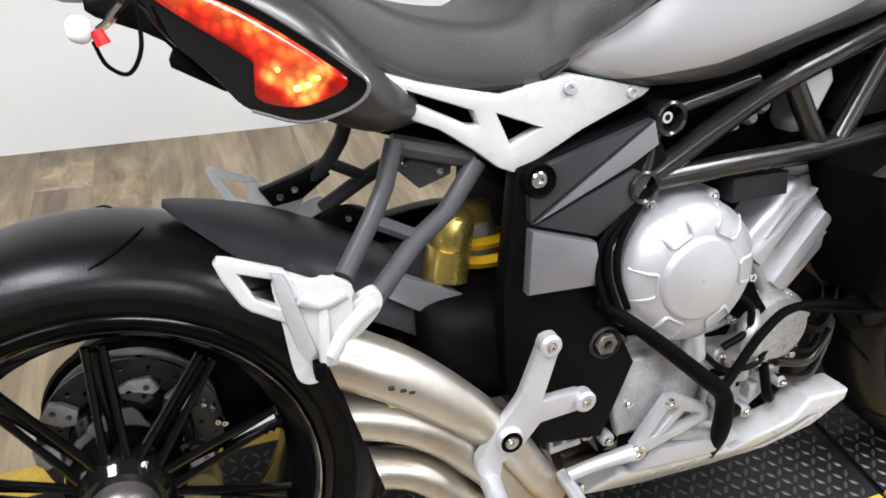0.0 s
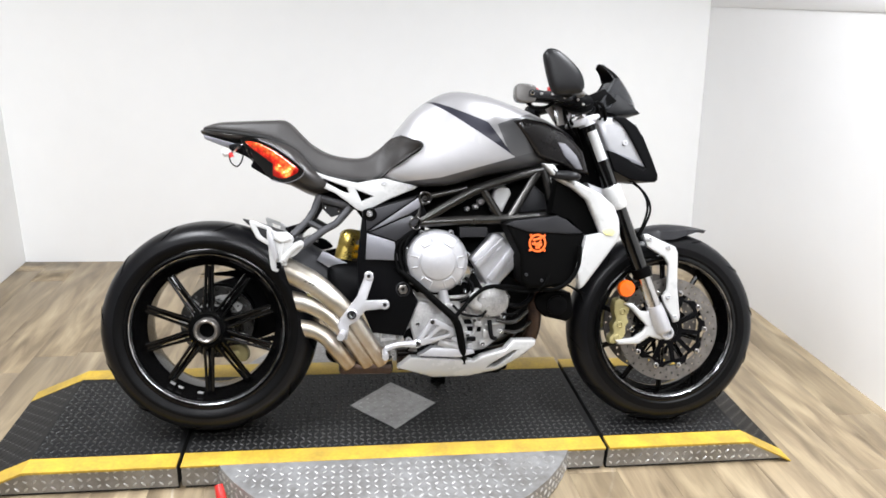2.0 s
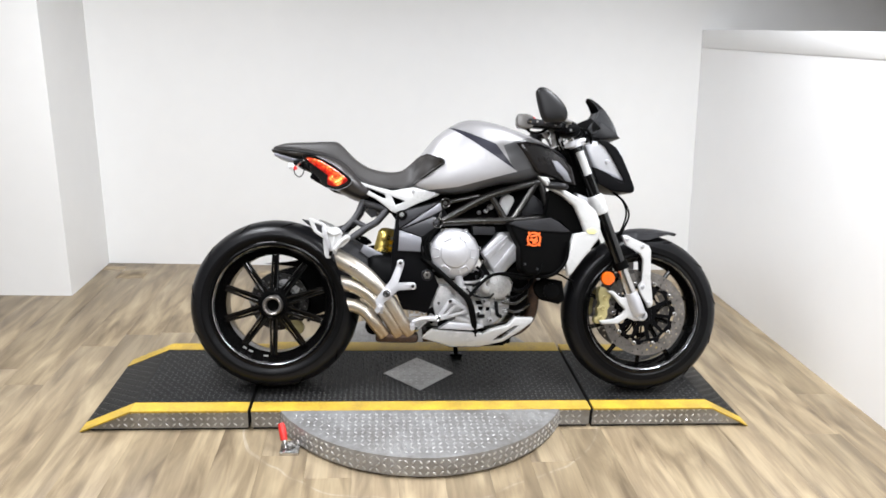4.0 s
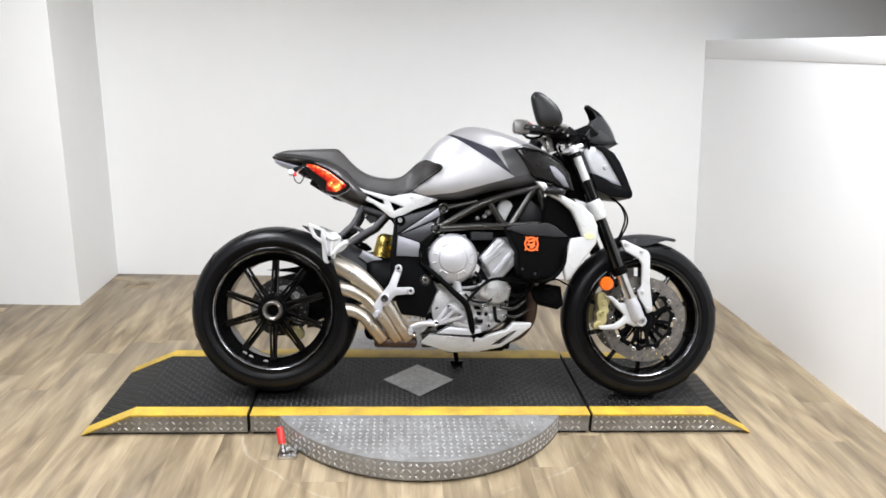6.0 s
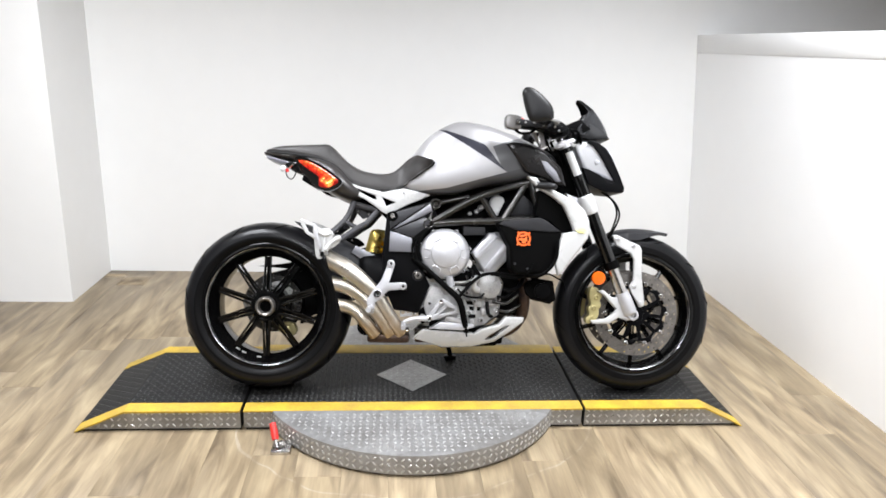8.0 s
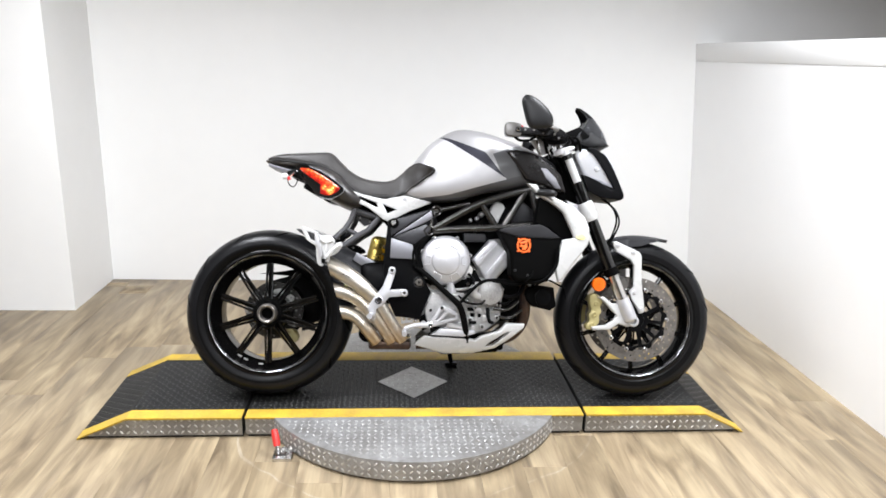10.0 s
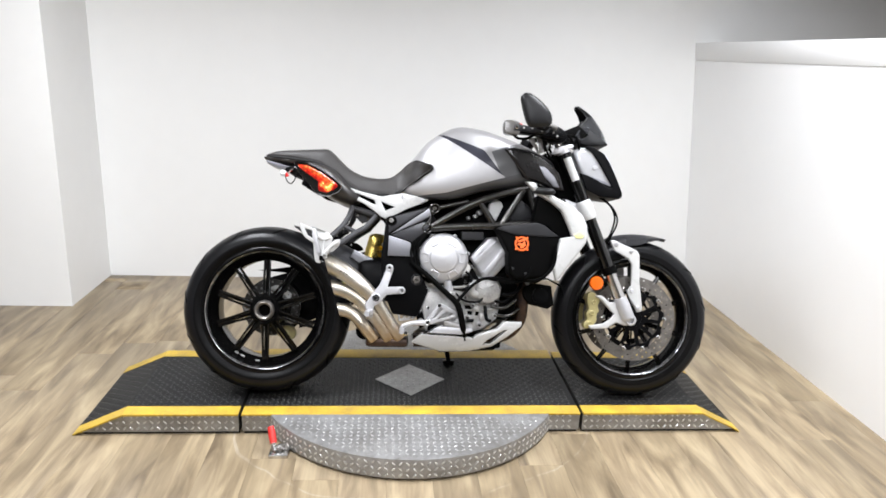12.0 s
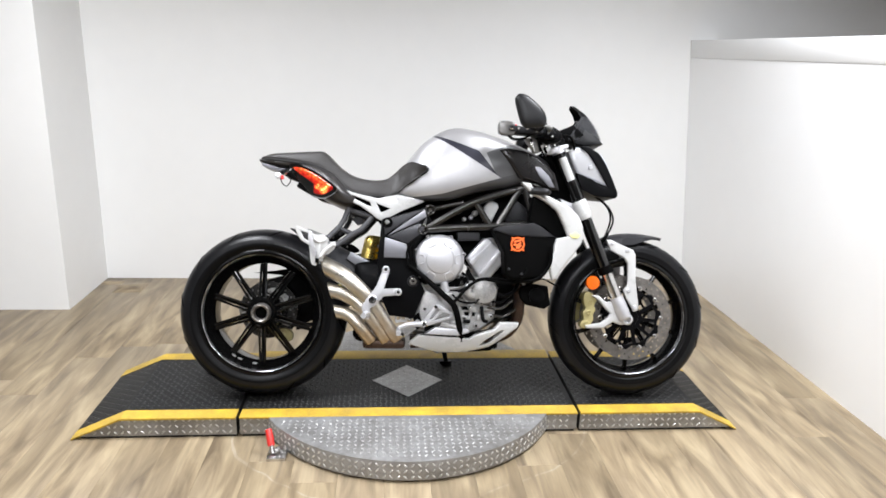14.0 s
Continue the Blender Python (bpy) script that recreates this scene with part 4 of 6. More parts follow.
for s in (-1, 1):
    lamp = part("tail_lamp", flare(pillow(rounded(LAMP, 60), s * 0.085, -s * 0.010, 7, 0.04), s), REDLENS, bike, "glowing red tail lamp lens")
    rim = rounded([(0.092, 0.858), (0.124, 0.860), (0.153, 0.852), (0.193, 0.833), (0.230, 0.809), (0.261, 0.786), (0.281, 0.765), (0.266, 0.745), (0.228, 0.733), (0.185, 0.743), (0.16, 0.77), (0.12, 0.81)], 60)
    part("lamp_bezel", flare(plate(rim, s * 0.04, s * 0.0895, 0.003), s), GLOSSBLACK, lamp, "gloss black lamp bezel")
    # Silver line painted in as the highlight along the bezel.
    part("bezel_highlight", flare(tube([(x, s * 0.0895, z) for x, z in ((0.15, 0.8525), (0.193, 0.8335), (0.230, 0.8095), (0.261, 0.7865), (0.2815, 0.765), (0.266, 0.745), (0.228, 0.7325), (0.187, 0.742))], 0.0015, 40, 6), s), PANELSILVER, lamp)
    for x, z, r in ((0.211, 0.778, 0.003), (0.225, 0.762, 0.0035), (0.234, 0.765, 0.003), (0.242, 0.771, 0.0025)):
        part("led", flare(lathe([(r, s * 0.090), (r * 0.7, s * 0.0955), (0.001, s * 0.0965)], x, z, 12), s), LED, lamp, "lit amber-white diode")
    part("tail_duct", plate([(0.062, 0.838), (0.088, 0.848), (0.128, 0.825), (0.160, 0.804), (0.194, 0.778), (0.192, 0.758), (0.180, 0.751), (0.168, 0.752), (0.140, 0.768), (0.124, 0.777), (0.123, 0.784), (0.128, 0.793), (0.122, 0.800), (0.106, 0.809), (0.070, 0.823), (0.062, 0.829)], s * 0.04, s * 0.092, 0.006, seg=3), SATINBLACK, bike, "black air outlet under the lamp")
part("tail_plate", plate([(-0.012, 0.868), (0.09, 0.842), (0.075, 0.834), (0.045, 0.836), (-0.008, 0.856)], -0.075, 0.075, 0.003), PANELSILVER, bike, "pale under-tail tray")
plamp = part("plate_lamp", tube([(0.050, -0.122, 0.8185), (0.053, -0.122, 0.818), (0.060, -0.121, 0.8155), (0.066, -0.12, 0.813), (0.069, -0.12, 0.812)], [0.004, 0.0095, 0.0115, 0.0095, 0.004], 12, 16), CLEAR, bike, "small white lamp on a stalk")
part("wire", tube([(0.068, -0.12, 0.806), (0.075, -0.12, 0.786), (0.091, -0.12, 0.778), (0.104, -0.118, 0.798), (0.106, -0.11, 0.832)], 0.002, 24, 6), DEEPBLACK, plamp)
part("stalk", tube([(0.069, -0.12, 0.812), (0.08, -0.116, 0.819), (0.088, -0.108, 0.828), (0.1, -0.085, 0.84)], [0.003, 0.0035, 0.005, 0.006], 10, 8), CHROME, plamp, "bright bent stalk")
part("red_cap", tube([(0.072, -0.122, 0.815), (0.076, -0.122, 0.803)], [0.005, 0.0065], 2, 8, False), REDPART, plamp)

# subframe side plates with two openings
for s in (-1, 1):
    part("subframe_plate", plate(
        [(0.308, 0.766), (0.345, 0.754), (0.382, 0.746), (0.425, 0.737), (0.455, 0.744), (0.50, 0.752), (0.596, 0.730), (0.585, 0.722), (0.517, 0.694), (0.462, 0.665), (0.438, 0.656), (0.42, 0.664), (0.395, 0.684), (0.36, 0.708), (0.306, 0.731), (0.303, 0.742)],
        s * 0.125, s * 0.147, 0.005, ([(0.330, 0.7475), (0.395, 0.7235), (0.401, 0.709), (0.39, 0.710), (0.335, 0.737)], [(0.421, 0.718), (0.469, 0.7), (0.436, 0.685)])), WHITE, bike, "white cast subframe side plate")
    for x, z in ((0.498, 0.738), (0.572, 0.728)):
        bolt("bolt", x, s * 0.147, z, 0.007, 0.004 * (1 if s < 0 else -1), CAST, bike)
part("subframe", plate([(0.30, 0.76), (0.62, 0.74), (0.62, 0.66), (0.45, 0.62), (0.42, 0.66), (0.31, 0.70)], -0.10, 0.10, 0.01), DEEPBLACK, bike, "black subframe core under the seat")

# passenger peg hangers
for s in (-1, 0.62):
    h = part("peg_hanger", tube([(0.318, s * 0.132, 0.70), (0.303, s * 0.14, 0.657), (0.286, s * 0.15, 0.629), (0.248, s * 0.185, 0.588)], 0.0098, 4, 10, False), HANGER, bike, "dark grey forked passenger peg hanger")
    part("strut", tube([(0.405, s * 0.128, 0.668), (0.366, s * 0.14, 0.622), (0.330, s * 0.152, 0.601), (0.276, s * 0.185, 0.560)], 0.0105, 4, 10, False), HANGER, h)
    part("strut", tube([(0.286, s * 0.15, 0.627), (0.332, s * 0.15, 0.603)], 0.008, 2, 8, False), HANGER, h)
    part("strut", tube([(0.316, s * 0.122, 0.694), (0.402, s * 0.122, 0.670)], 0.011, 2, 8, False), HANGER, h)
    peg = part("passenger_peg", plate(rounded([(0.183, 0.605), (0.219, 0.593), (0.227, 0.595), (0.249, 0.587), (0.254, 0.578), (0.249, 0.568), (0.272, 0.577), (0.280, 0.569), (0.276, 0.554), (0.256, 0.534), (0.238, 0.525), (0.233, 0.507), (0.215, 0.506), (0.212, 0.491), (0.194, 0.499), (0.187, 0.55)], 96), s * 0.188, s * 0.203, 0.005, seg=3), WHITE, bike, "white cast folding passenger foot peg")
    part("peg_rib", tube([(0.272, s * 0.203, 0.566), (0.248, s * 0.206, 0.549), (0.226, s * 0.208, 0.522)], [0.009, 0.0075, 0.009], 8, 10), WHITE, peg)
    part("peg_rib", tube([(0.244, s * 0.203, 0.581), (0.222, s * 0.206, 0.574), (0.203, s * 0.208, 0.585)], [0.008, 0.006, 0.008], 8, 10), WHITE, peg)
    part("peg_rib", tube([(0.224, s * 0.203, 0.576), (0.222, s * 0.207, 0.545), (0.221, s * 0.208, 0.515)], 0.006, 8, 8), WHITE, peg)
    part("heel_loop", plate([(0.135, 0.626), (0.139, 0.631), (0.147, 0.629), (0.193, 0.611), (0.205, 0.59), (0.198, 0.560), (0.190, 0.559), (0.160, 0.577), (0.153, 0.584), (0.140, 0.610)], s * 0.194, s * 0.206, 0.005, ([(0.154, 0.614), (0.188, 0.602), (0.193, 0.594), (0.192, 0.576), (0.186, 0.576), (0.166, 0.588)],), seg=3), WHITE, peg)
    part("peg_bar", plate([(0.181, 0.613), (0.192, 0.610), (0.202, 0.575), (0.213, 0.528), (0.205, 0.519), (0.196, 0.536), (0.187, 0.575)], s * 0.203, s * 0.213, 0.003), CAST, peg, "grey metal peg bar")
    part("rubber_stop", box(0.209, 0.221, min(s * 0.2, s * 0.216), max(s * 0.2, s * 0.216), 0.500, 0.517, bevel=0.002), DEEPBLACK, peg)
    part("peg_web", plate([(0.20, 0.60), (0.236, 0.600), (0.252, 0.588), (0.25, 0.545), (0.226, 0.518), (0.205, 0.53)], s * 0.202, s * 0.2065, 0.002), WHITE, peg)

clamp = part("peg_clamp", plate([(0.196, 0.599), (0.211, 0.575), (0.249, 0.581), (0.288, 0.609), (0.280, 0.630), (0.251, 0.617)], 0.096, 0.116, 0.004), SATINBLACK, bike, "black far-side peg clamp")
for x, z in ((0.221, 0.588), (0.240, 0.596)):
    bolt("bolt", x, 0.096, z, 0.005, 0.004, CHROME, clamp)
part("hanger_plate", plate([(0.325, 0.695), (0.388, 0.675), (0.385, 0.65), (0.35, 0.638), (0.325, 0.662)], -0.105, -0.085, 0.005), HANGER, bike, "grey hanger cross plate")
for x, z in ((0.335, 0.668), (0.372, 0.656)):
    bolt("bolt", x, -0.105, z, 0.005, 0.004, CHROME, bike)

# side fairing under the seat: faceted panel
part("side_panel", plate([(0.44, 0.662), (0.598, 0.706), (0.628, 0.64), (0.60, 0.63), (0.575, 0.60), (0.55, 0.54), (0.57, 0.46), (0.60, 0.40), (0.56, 0.30), (0.47, 0.31), (0.43, 0.40), (0.425, 0.52)], -0.15, -0.122, 0.006), SATINBLACK, bike, "satin black pivot plate and side panel")
part("pivot_block", plate([(0.475, 0.66), (0.62, 0.70), (0.62, 0.40), (0.56, 0.30), (0.48, 0.32)], -0.12, 0.148, 0.006), DEEPBLACK, bike, "black swingarm pivot block")
part("facet", plate([(0.449, 0.658), (0.592, 0.700), (0.452, 0.604)], -0.160, -0.146, 0.003), GRAPHITE, bike, "graphite facet of the side panel")
part("facet", plate([(0.596, 0.698), (0.603, 0.672), (0.57, 0.652), (0.456, 0.600)], -0.158, -0.146, 0.002), PANELSILVER, bike, "silver facet of the side panel")
part("facet", plate([(0.452, 0.596), (0.53, 0.572), (0.541, 0.52), (0.449, 0.522)], -0.165, -0.146, 0.004), PANELSILVER, bike, "silver square facet of the side panel")
part("facet", plate([(0.46, 0.598), (0.575, 0.647), (0.60, 0.637), (0.578, 0.605), (0.535, 0.575)], -0.155, -0.146, 0.002), GRAPHITE, bike)
part("bolt_cup", lathe([(0.0185, -0.158), (0.0185, -0.162), (0.017, -0.164), (0.015, -0.1605), (0.001, -0.1605)], 0.461, 0.649, 24), DEEPBLACK, bike)
bolt("bolt", 0.459, -0.1605, 0.651, 0.009, 0.006, STEEL, bike)
piv = part("swingarm_pivot", lathe([(0.021, -0.146), (0.021, -0.152), (0.0185, -0.154), (0.016, -0.150)], 0.556, 0.436, 28), GREYPLASTIC, bike, "hexagonal steel swingarm pivot nut in a dark collar")
part("hex_nut", lathe([(0.0145, -0.148), (0.0145, -0.156), (0.012, -0.158), (0.0065, -0.158), (0.006, -0.150), (0.0005, -0.150)], 0.556, 0.436, 6), DISC, piv, "steel hexagon nut")

# swingarm, hugger and shock
arm = part("swingarm", plate(rounded([(-0.085, 0.36), (-0.03, 0.42), (0.15, 0.47), (0.33, 0.53), (0.5, 0.53), (0.5, 0.36), (0.3, 0.32), (0.1, 0.24), (-0.03, 0.215), (-0.09, 0.27)], 60), 0.108, 0.15, 0.012, seg=3), SATINBLACK, bike, "black single-sided swingarm")
part("arm_bridge", hull([(0.335, [(0, 0.37), (0.06, 0.38), (0.06, 0.50), (0, 0.51)]), (0.36, [(0, 0.36), (0.11, 0.37), (0.105, 0.50), (0, 0.515)]), (0.52, [(0, 0.36), (0.12, 0.37), (0.11, 0.50), (0, 0.51)])], 14, 12), SATINBLACK, arm)
part("hub_carrier", lathe([(0.115, 0.11), (0.112, 0.098), (0.08, 0.092), (0.05, 0.08), (0.03, 0.08)], 0, 0.311, 40), DEEPBLACK, arm)
part("chain_guard", plate([(-0.07, 0.452), (0.02, 0.462), (0.14, 0.485), (0.22, 0.51), (0.22, 0.44), (0.10, 0.435), (0.03, 0.445)], 0.10, 0.107, 0.002), SATINBLACK, bike, "thin black chain guard")
rc = part("rear_caliper", plate(rounded([(0.03, 0.235), (0.075, 0.24), (0.095, 0.215), (0.085, 0.19), (0.04, 0.195), (0.025, 0.21)], 30), 0.035, 0.075, 0.006), BRASS, bike, "gold rear brake caliper")
part("piston_cap", lathe([(0.012, 0.04), (0.012, 0.03), (0.008, 0.028), (0.001, 0.029)], 0.058, 0.215, 16), BRASS, rc)
part("swingarm_guard", plate([(0.310, 0.515), (0.325, 0.541), (0.409, 0.501), (0.407, 0.476), (0.345, 0.492)], -0.100, -0.085, 0.003), PANELSILVER, bike, "grey cover on the swingarm")
hug = bmesh.new()
rings = []
for f in np.linspace(0, 1, 22):
    x = 0.088 + 0.27 * f
    zc = 0.629 - 0.055 * f - 0.06 * f * f
    w = 0.012 + 0.085 * min(1, f * 2.2) ** 0.7
    d = 0.004 + 0.06 * min(1, f * 2.0)
    rings.append([(x, -w, zc - d), (x, -w * 0.93, zc - d * 0.4), (x, -w * 0.6, zc - d * 0.08), (x, 0, zc), (x, w * 0.6, zc - d * 0.08), (x, w * 0.93, zc - d * 0.4), (x, w, zc - d),
                  (x, w * 0.9, zc - d), (x, w * 0.55, zc - d * 0.3), (x, 0, zc - d * 0.2), (x, -w * 0.55, zc - d * 0.3), (x, -w * 0.9, zc - d)])
part("rear_hugger", skin(hug, rings), GREYPLASTIC, bike, "dark grey rear wheel hugger", 50)
shock = part("shock_reservoir", tube([(0.4035, -0.062, 0.602), (0.4025, -0.062, 0.5985), (0.4015, -0.0625, 0.593), (0.40, -0.063, 0.586), (0.393, -0.066, 0.555), (0.3925, -0.066, 0.553), (0.392, -0.066, 0.551), (0.385, -0.069, 0.515)], [0.007, 0.016, 0.022, 0.0255, 0.026, 0.0245, 0.0265, 0.027], 8, 28, False), GOLD, bike, "gold anodised shock reservoir")
part("shock_head", tube([(0.40, -0.05, 0.588), (0.445, -0.04, 0.58)], 0.017, 2, 12, False), GOLD, shock)
for i in range(4):
    part("spring_coil", lathe([(0.036, -0.008), (0.044, 0.0), (0.036, 0.008)], 0, 0, 28), SPRING, shock, "yellow spring coil").matrix_basis = Matrix.Translation((0.437 + 0.006 * i, -0.03, 0.545 - 0.024 * i)) @ Matrix.Rotation(radians(82), 4, "X")
part("damper", tube([(0.432, -0.03, 0.585), (0.46, -0.03, 0.46)], 0.026, 2, 16, False), CASTDARK, shock)

mount = part("hugger_mount", plate(rounded([(0.25, 0.550), (0.275, 0.566), (0.305, 0.571), (0.33, 0.562), (0.345, 0.54), (0.28, 0.53)], 30), 0.06, 0.09, 0.006), DEEPBLACK, bike, "black hugger mount")
bolt("bolt", 0.30, 0.06, 0.560, 0.005, 0.004, STEEL, mount)

# trellis frame
FR = 0.0135
for s in (-1, 1):
    f = part("trellis_frame", tube([(0.607, s * 0.14, 0.632), (0.69, s * 0.143, 0.682), (0.763, s * 0.145, 0.722), (0.86, s * 0.14, 0.757), (0.965, s * 0.125, 0.786)], FR, 20, 12), TUBE, bike, "bronze-grey tubular trellis frame")
    part("frame_tube", tube([(0.607, s * 0.14, 0.626), (0.72, s * 0.145, 0.635), (0.84, s * 0.145, 0.640), (1.0, s * 0.135, 0.655)], FR, 16, 12), TUBE, f)
    part("frame_tube", tube([(0.785, s * 0.143, 0.722), (0.835, s * 0.143, 0.645)], 0.0125, 2, 10, False), TUBE, f)
    part("frame_tube", tube([(0.945, s * 0.13, 0.775), (0.865, s * 0.142, 0.645)], 0.0125, 2, 10, False), TUBE, f)
    part("frame_tube", tube([(0.965, s * 0.125, 0.786), (1.003, s * 0.133, 0.658)], 0.013, 2, 10, False), TUBE, f)
    part("frame_tube", tube([(0.63, s * 0.135, 0.702), (0.74, s * 0.135, 0.728)], 0.009, 2, 10, False), TUBE, f)
    part("frame_tube", tube([(0.612, s * 0.138, 0.70), (0.60, s * 0.14, 0.66), (0.59, s * 0.143, 0.626)], 0.011, 8, 10), TUBE, f)
    for x, z in ((0.616, 0.698), (0.590, 0.625)):
        lug = part("frame_lug", lathe([(0.019, s * 0.125), (0.019, s * 0.158), (0.0165, s * 0.16), (0.014, s * 0.158), (0.0135, s * 0.14), (0.001, s * 0.14)], x, z, 24), TUBE, f)
        if s < 0:
            bolt("bolt", x, -0.14, z, 0.008, 0.01, CHROME, lug)
# Black block stops the view through the frame; its colour holds the shade inside.
part("frame_core", plate([(0.60, 0.735), (0.96, 0.80), (1.02, 0.66), (1.0, 0.44), (0.86, 0.40), (0.66, 0.60), (0.60, 0.62)], -0.085, 0.085, 0.01), DEEPBLACK, bike, "black filler for the airbox and shade inside the frame")
part("coil_cover", plate([(0.812, 0.668), (0.820, 0.722), (0.832, 0.736), (0.848, 0.739), (0.866, 0.729), (0.872, 0.714), (0.844, 0.656), (0.822, 0.655)], -0.120, -0.08, 0.008, seg=3), WHITE, bike, "pale cap inside the frame")
part("airbox_lid", plate([(0.898, 0.692), (0.918, 0.736), (0.945, 0.737), (0.975, 0.712), (0.984, 0.668), (0.902, 0.66)], -0.115, -0.08, 0.008), GREYPLASTIC, bike)
for x, z, r in ((0.785, 0.69, 0.012), (0.77, 0.675, 0.009), (0.745, 0.668, 0.008)):
    part("hose_fitting", lathe([(r, -0.08), (r, -0.1), (r * 0.6, -0.106), (0.001, -0.106)], x, z, 14), CASTDARK, bike)

# engine
engine = part("crankcase", plate([(0.565, 0.40), (0.60, 0.46), (0.72, 0.46), (0.845, 0.45), (0.868, 0.40), (0.86, 0.30), (0.80, 0.255), (0.70, 0.235), (0.575, 0.25), (0.555, 0.31)], -0.125, 0.125, 0.014, seg=3), CASTDARK, bike, "cast aluminium crankcase")
part("clutch_cover", lathe([(0.092, -0.11), (0.092, -0.135), (0.0895, -0.142), (0.088, -0.16), (0.083, -0.174), (0.074, -0.181), (0.052, -0.186), (0.050, -0.190), (0.046, -0.192), (0.001, -0.193)], 0.652, 0.517, 64), CAST, engine, "round cast clutch cover")
for a0 in range(-60, 300, 60):
    a1, a2 = radians(a0 - 13), radians(a0 + 13)
    path = [(0.086, -0.168, a1), (0.072, -0.182, a1), (0.058, -0.185, a1), (0.056, -0.186, radians(a0)), (0.058, -0.185, a2), (0.072, -0.182, a2), (0.086, -0.168, a2)]
    part("cover_rib", tube([(0.652 + r * math.cos(a), y, 0.517 + r * math.sin(a)) for r, y, a in path], 0.0023, 24, 6), CAST, engine)
for a in (radians(q) for q in (12, 63, 118, 160, 222, 318)):
    x, z = 0.652 + 0.0915 * math.cos(a), 0.517 + 0.0915 * math.sin(a)
    lg = part("cover_lug", lathe([(0.008, -0.11), (0.008, -0.142), (0.006, -0.145), (0.001, -0.145)], x, z, 12), CAST, engine)
    bolt("bolt", x, -0.145, z, 0.0045, 0.004, STEEL, lg)
part("oil_filler", tube([(0.668, -0.165, 0.437), (0.675, -0.16, 0.40)], [0.013, 0.016], 2, 14, False), CAST, engine)
cyl = part("cylinder_block", plate([(0.752, 0.522), (0.815, 0.597), (0.835, 0.598), (0.902, 0.541), (0.90, 0.515), (0.826, 0.435), (0.805, 0.44)], -0.135, 0.135, 0.012, seg=3), CAST, engine, "silver inclined cylinder block")
part("cylinder_rib", plate([(0.835, 0.578), (0.850, 0.588), (0.776, 0.496), (0.762, 0.508)], -0.145, -0.13, 0.004), CAST, cyl)
part("cylinder_rib", plate([(0.868, 0.556), (0.884, 0.545), (0.815, 0.455), (0.80, 0.468)], -0.144, -0.13, 0.004), CAST, cyl)
part("cylinder_head", plate([(0.835, 0.60), (0.90, 0.60), (0.94, 0.53), (0.905, 0.512), (0.902, 0.54)], -0.12, 0.12, 0.008), CASTDARK, engine)
part("starter_bracket", plate([(0.758, 0.492), (0.775, 0.46), (0.798, 0.428), (0.735, 0.430)], -0.15, -0.13, 0.003), DEEPBLACK, engine, "black triangular bracket")
for x, z in ((0.757, 0.488), (0.735, 0.433), (0.90, 0.50), (0.785, 0.36)):
    bolt("bolt", x, -0.15, z, 0.0065, 0.006, CHROME, engine)
part("water_pump", lathe([(0.05, -0.11), (0.05, -0.14), (0.044, -0.15), (0.02, -0.158), (0.001, -0.158)], 0.818, 0.402, 36), CASTDARK, engine, "round cast pump cover")
part("pump_elbow", tube([(0.772, -0.14, 0.43), (0.758, -0.16, 0.42), (0.758, -0.16, 0.395), (0.775, -0.15, 0.385)], 0.014, 14, 12), CASTDARK, engine)
part("oil_pipe", tube([(0.83, -0.14, 0.345), (0.88, -0.145, 0.34), (0.925, -0.13, 0.37)], 0.007, 12, 10), TUBE, engine)
part("oil_pipe", tube([(0.81, -0.14, 0.345), (0.815, -0.15, 0.30), (0.83, -0.14, 0.29)], 0.007, 10, 10), SATINBLACK, engine)
for pts, r, mat in (([(0.85, -0.13, 0.40), (0.89, -0.14, 0.385), (0.93, -0.12, 0.40), (0.95, -0.10, 0.43)], 0.008, SATINBLACK),
                    ([(0.84, -0.135, 0.315), (0.89, -0.14, 0.31), (0.94, -0.115, 0.335)], 0.006, TUBE),
                    ([(0.83, -0.14, 0.37), (0.875, -0.15, 0.362), (0.915, -0.13, 0.39)], 0.0045, SATINBLACK),
                    ([(0.735, -0.15, 0.47), (0.755, -0.16, 0.45), (0.75, -0.165, 0.42), (0.72, -0.16, 0.40)], 0.005, SATINBLACK),
                    ([(0.70, -0.15, 0.39), (0.73, -0.16, 0.365), (0.78, -0.155, 0.36), (0.80, -0.15, 0.375)], 0.004, SATINBLACK)):
    part("engine_hose", tube(pts, r, 16, 8), mat, engine)
for q in range(6):
    a = radians(60 * q + 15)
    x, z = 0.818 + 0.046 * math.cos(a), 0.402 + 0.046 * math.sin(a)
    lg = part("cover_lug", lathe([(0.007, -0.11), (0.007, -0.143), (0.005, -0.146), (0.001, -0.146)], x, z, 10), CASTDARK, engine)
    bolt("bolt", x, -0.146, z, 0.004, 0.003, STEEL, lg)
    part("cover_rib", tube([(0.818 + r * math.cos(a + 0.5), y, 0.402 + r * math.sin(a + 0.5)) for r, y in ((0.018, -0.158), (0.03, -0.154), (0.042, -0.149))], 0.0022, 4, 6), CASTDARK, engine)
for x, z, w, h in ((0.775, 0.335, 0.012, 0.009), (0.80, 0.305, 0.009, 0.012), (0.715, 0.285, 0.014, 0.007), (0.66, 0.265, 0.010, 0.008), (0.755, 0.268, 0.008, 0.010)):
    part("case_boss", box(x - w, x + w, -0.142, -0.12, z - h, z + h, bevel=0.003), CASTDARK, engine)
part("connector", box(0.742, 0.768, -0.158, -0.14, 0.285, 0.298, bevel=0.002), SATINBLACK, engine)
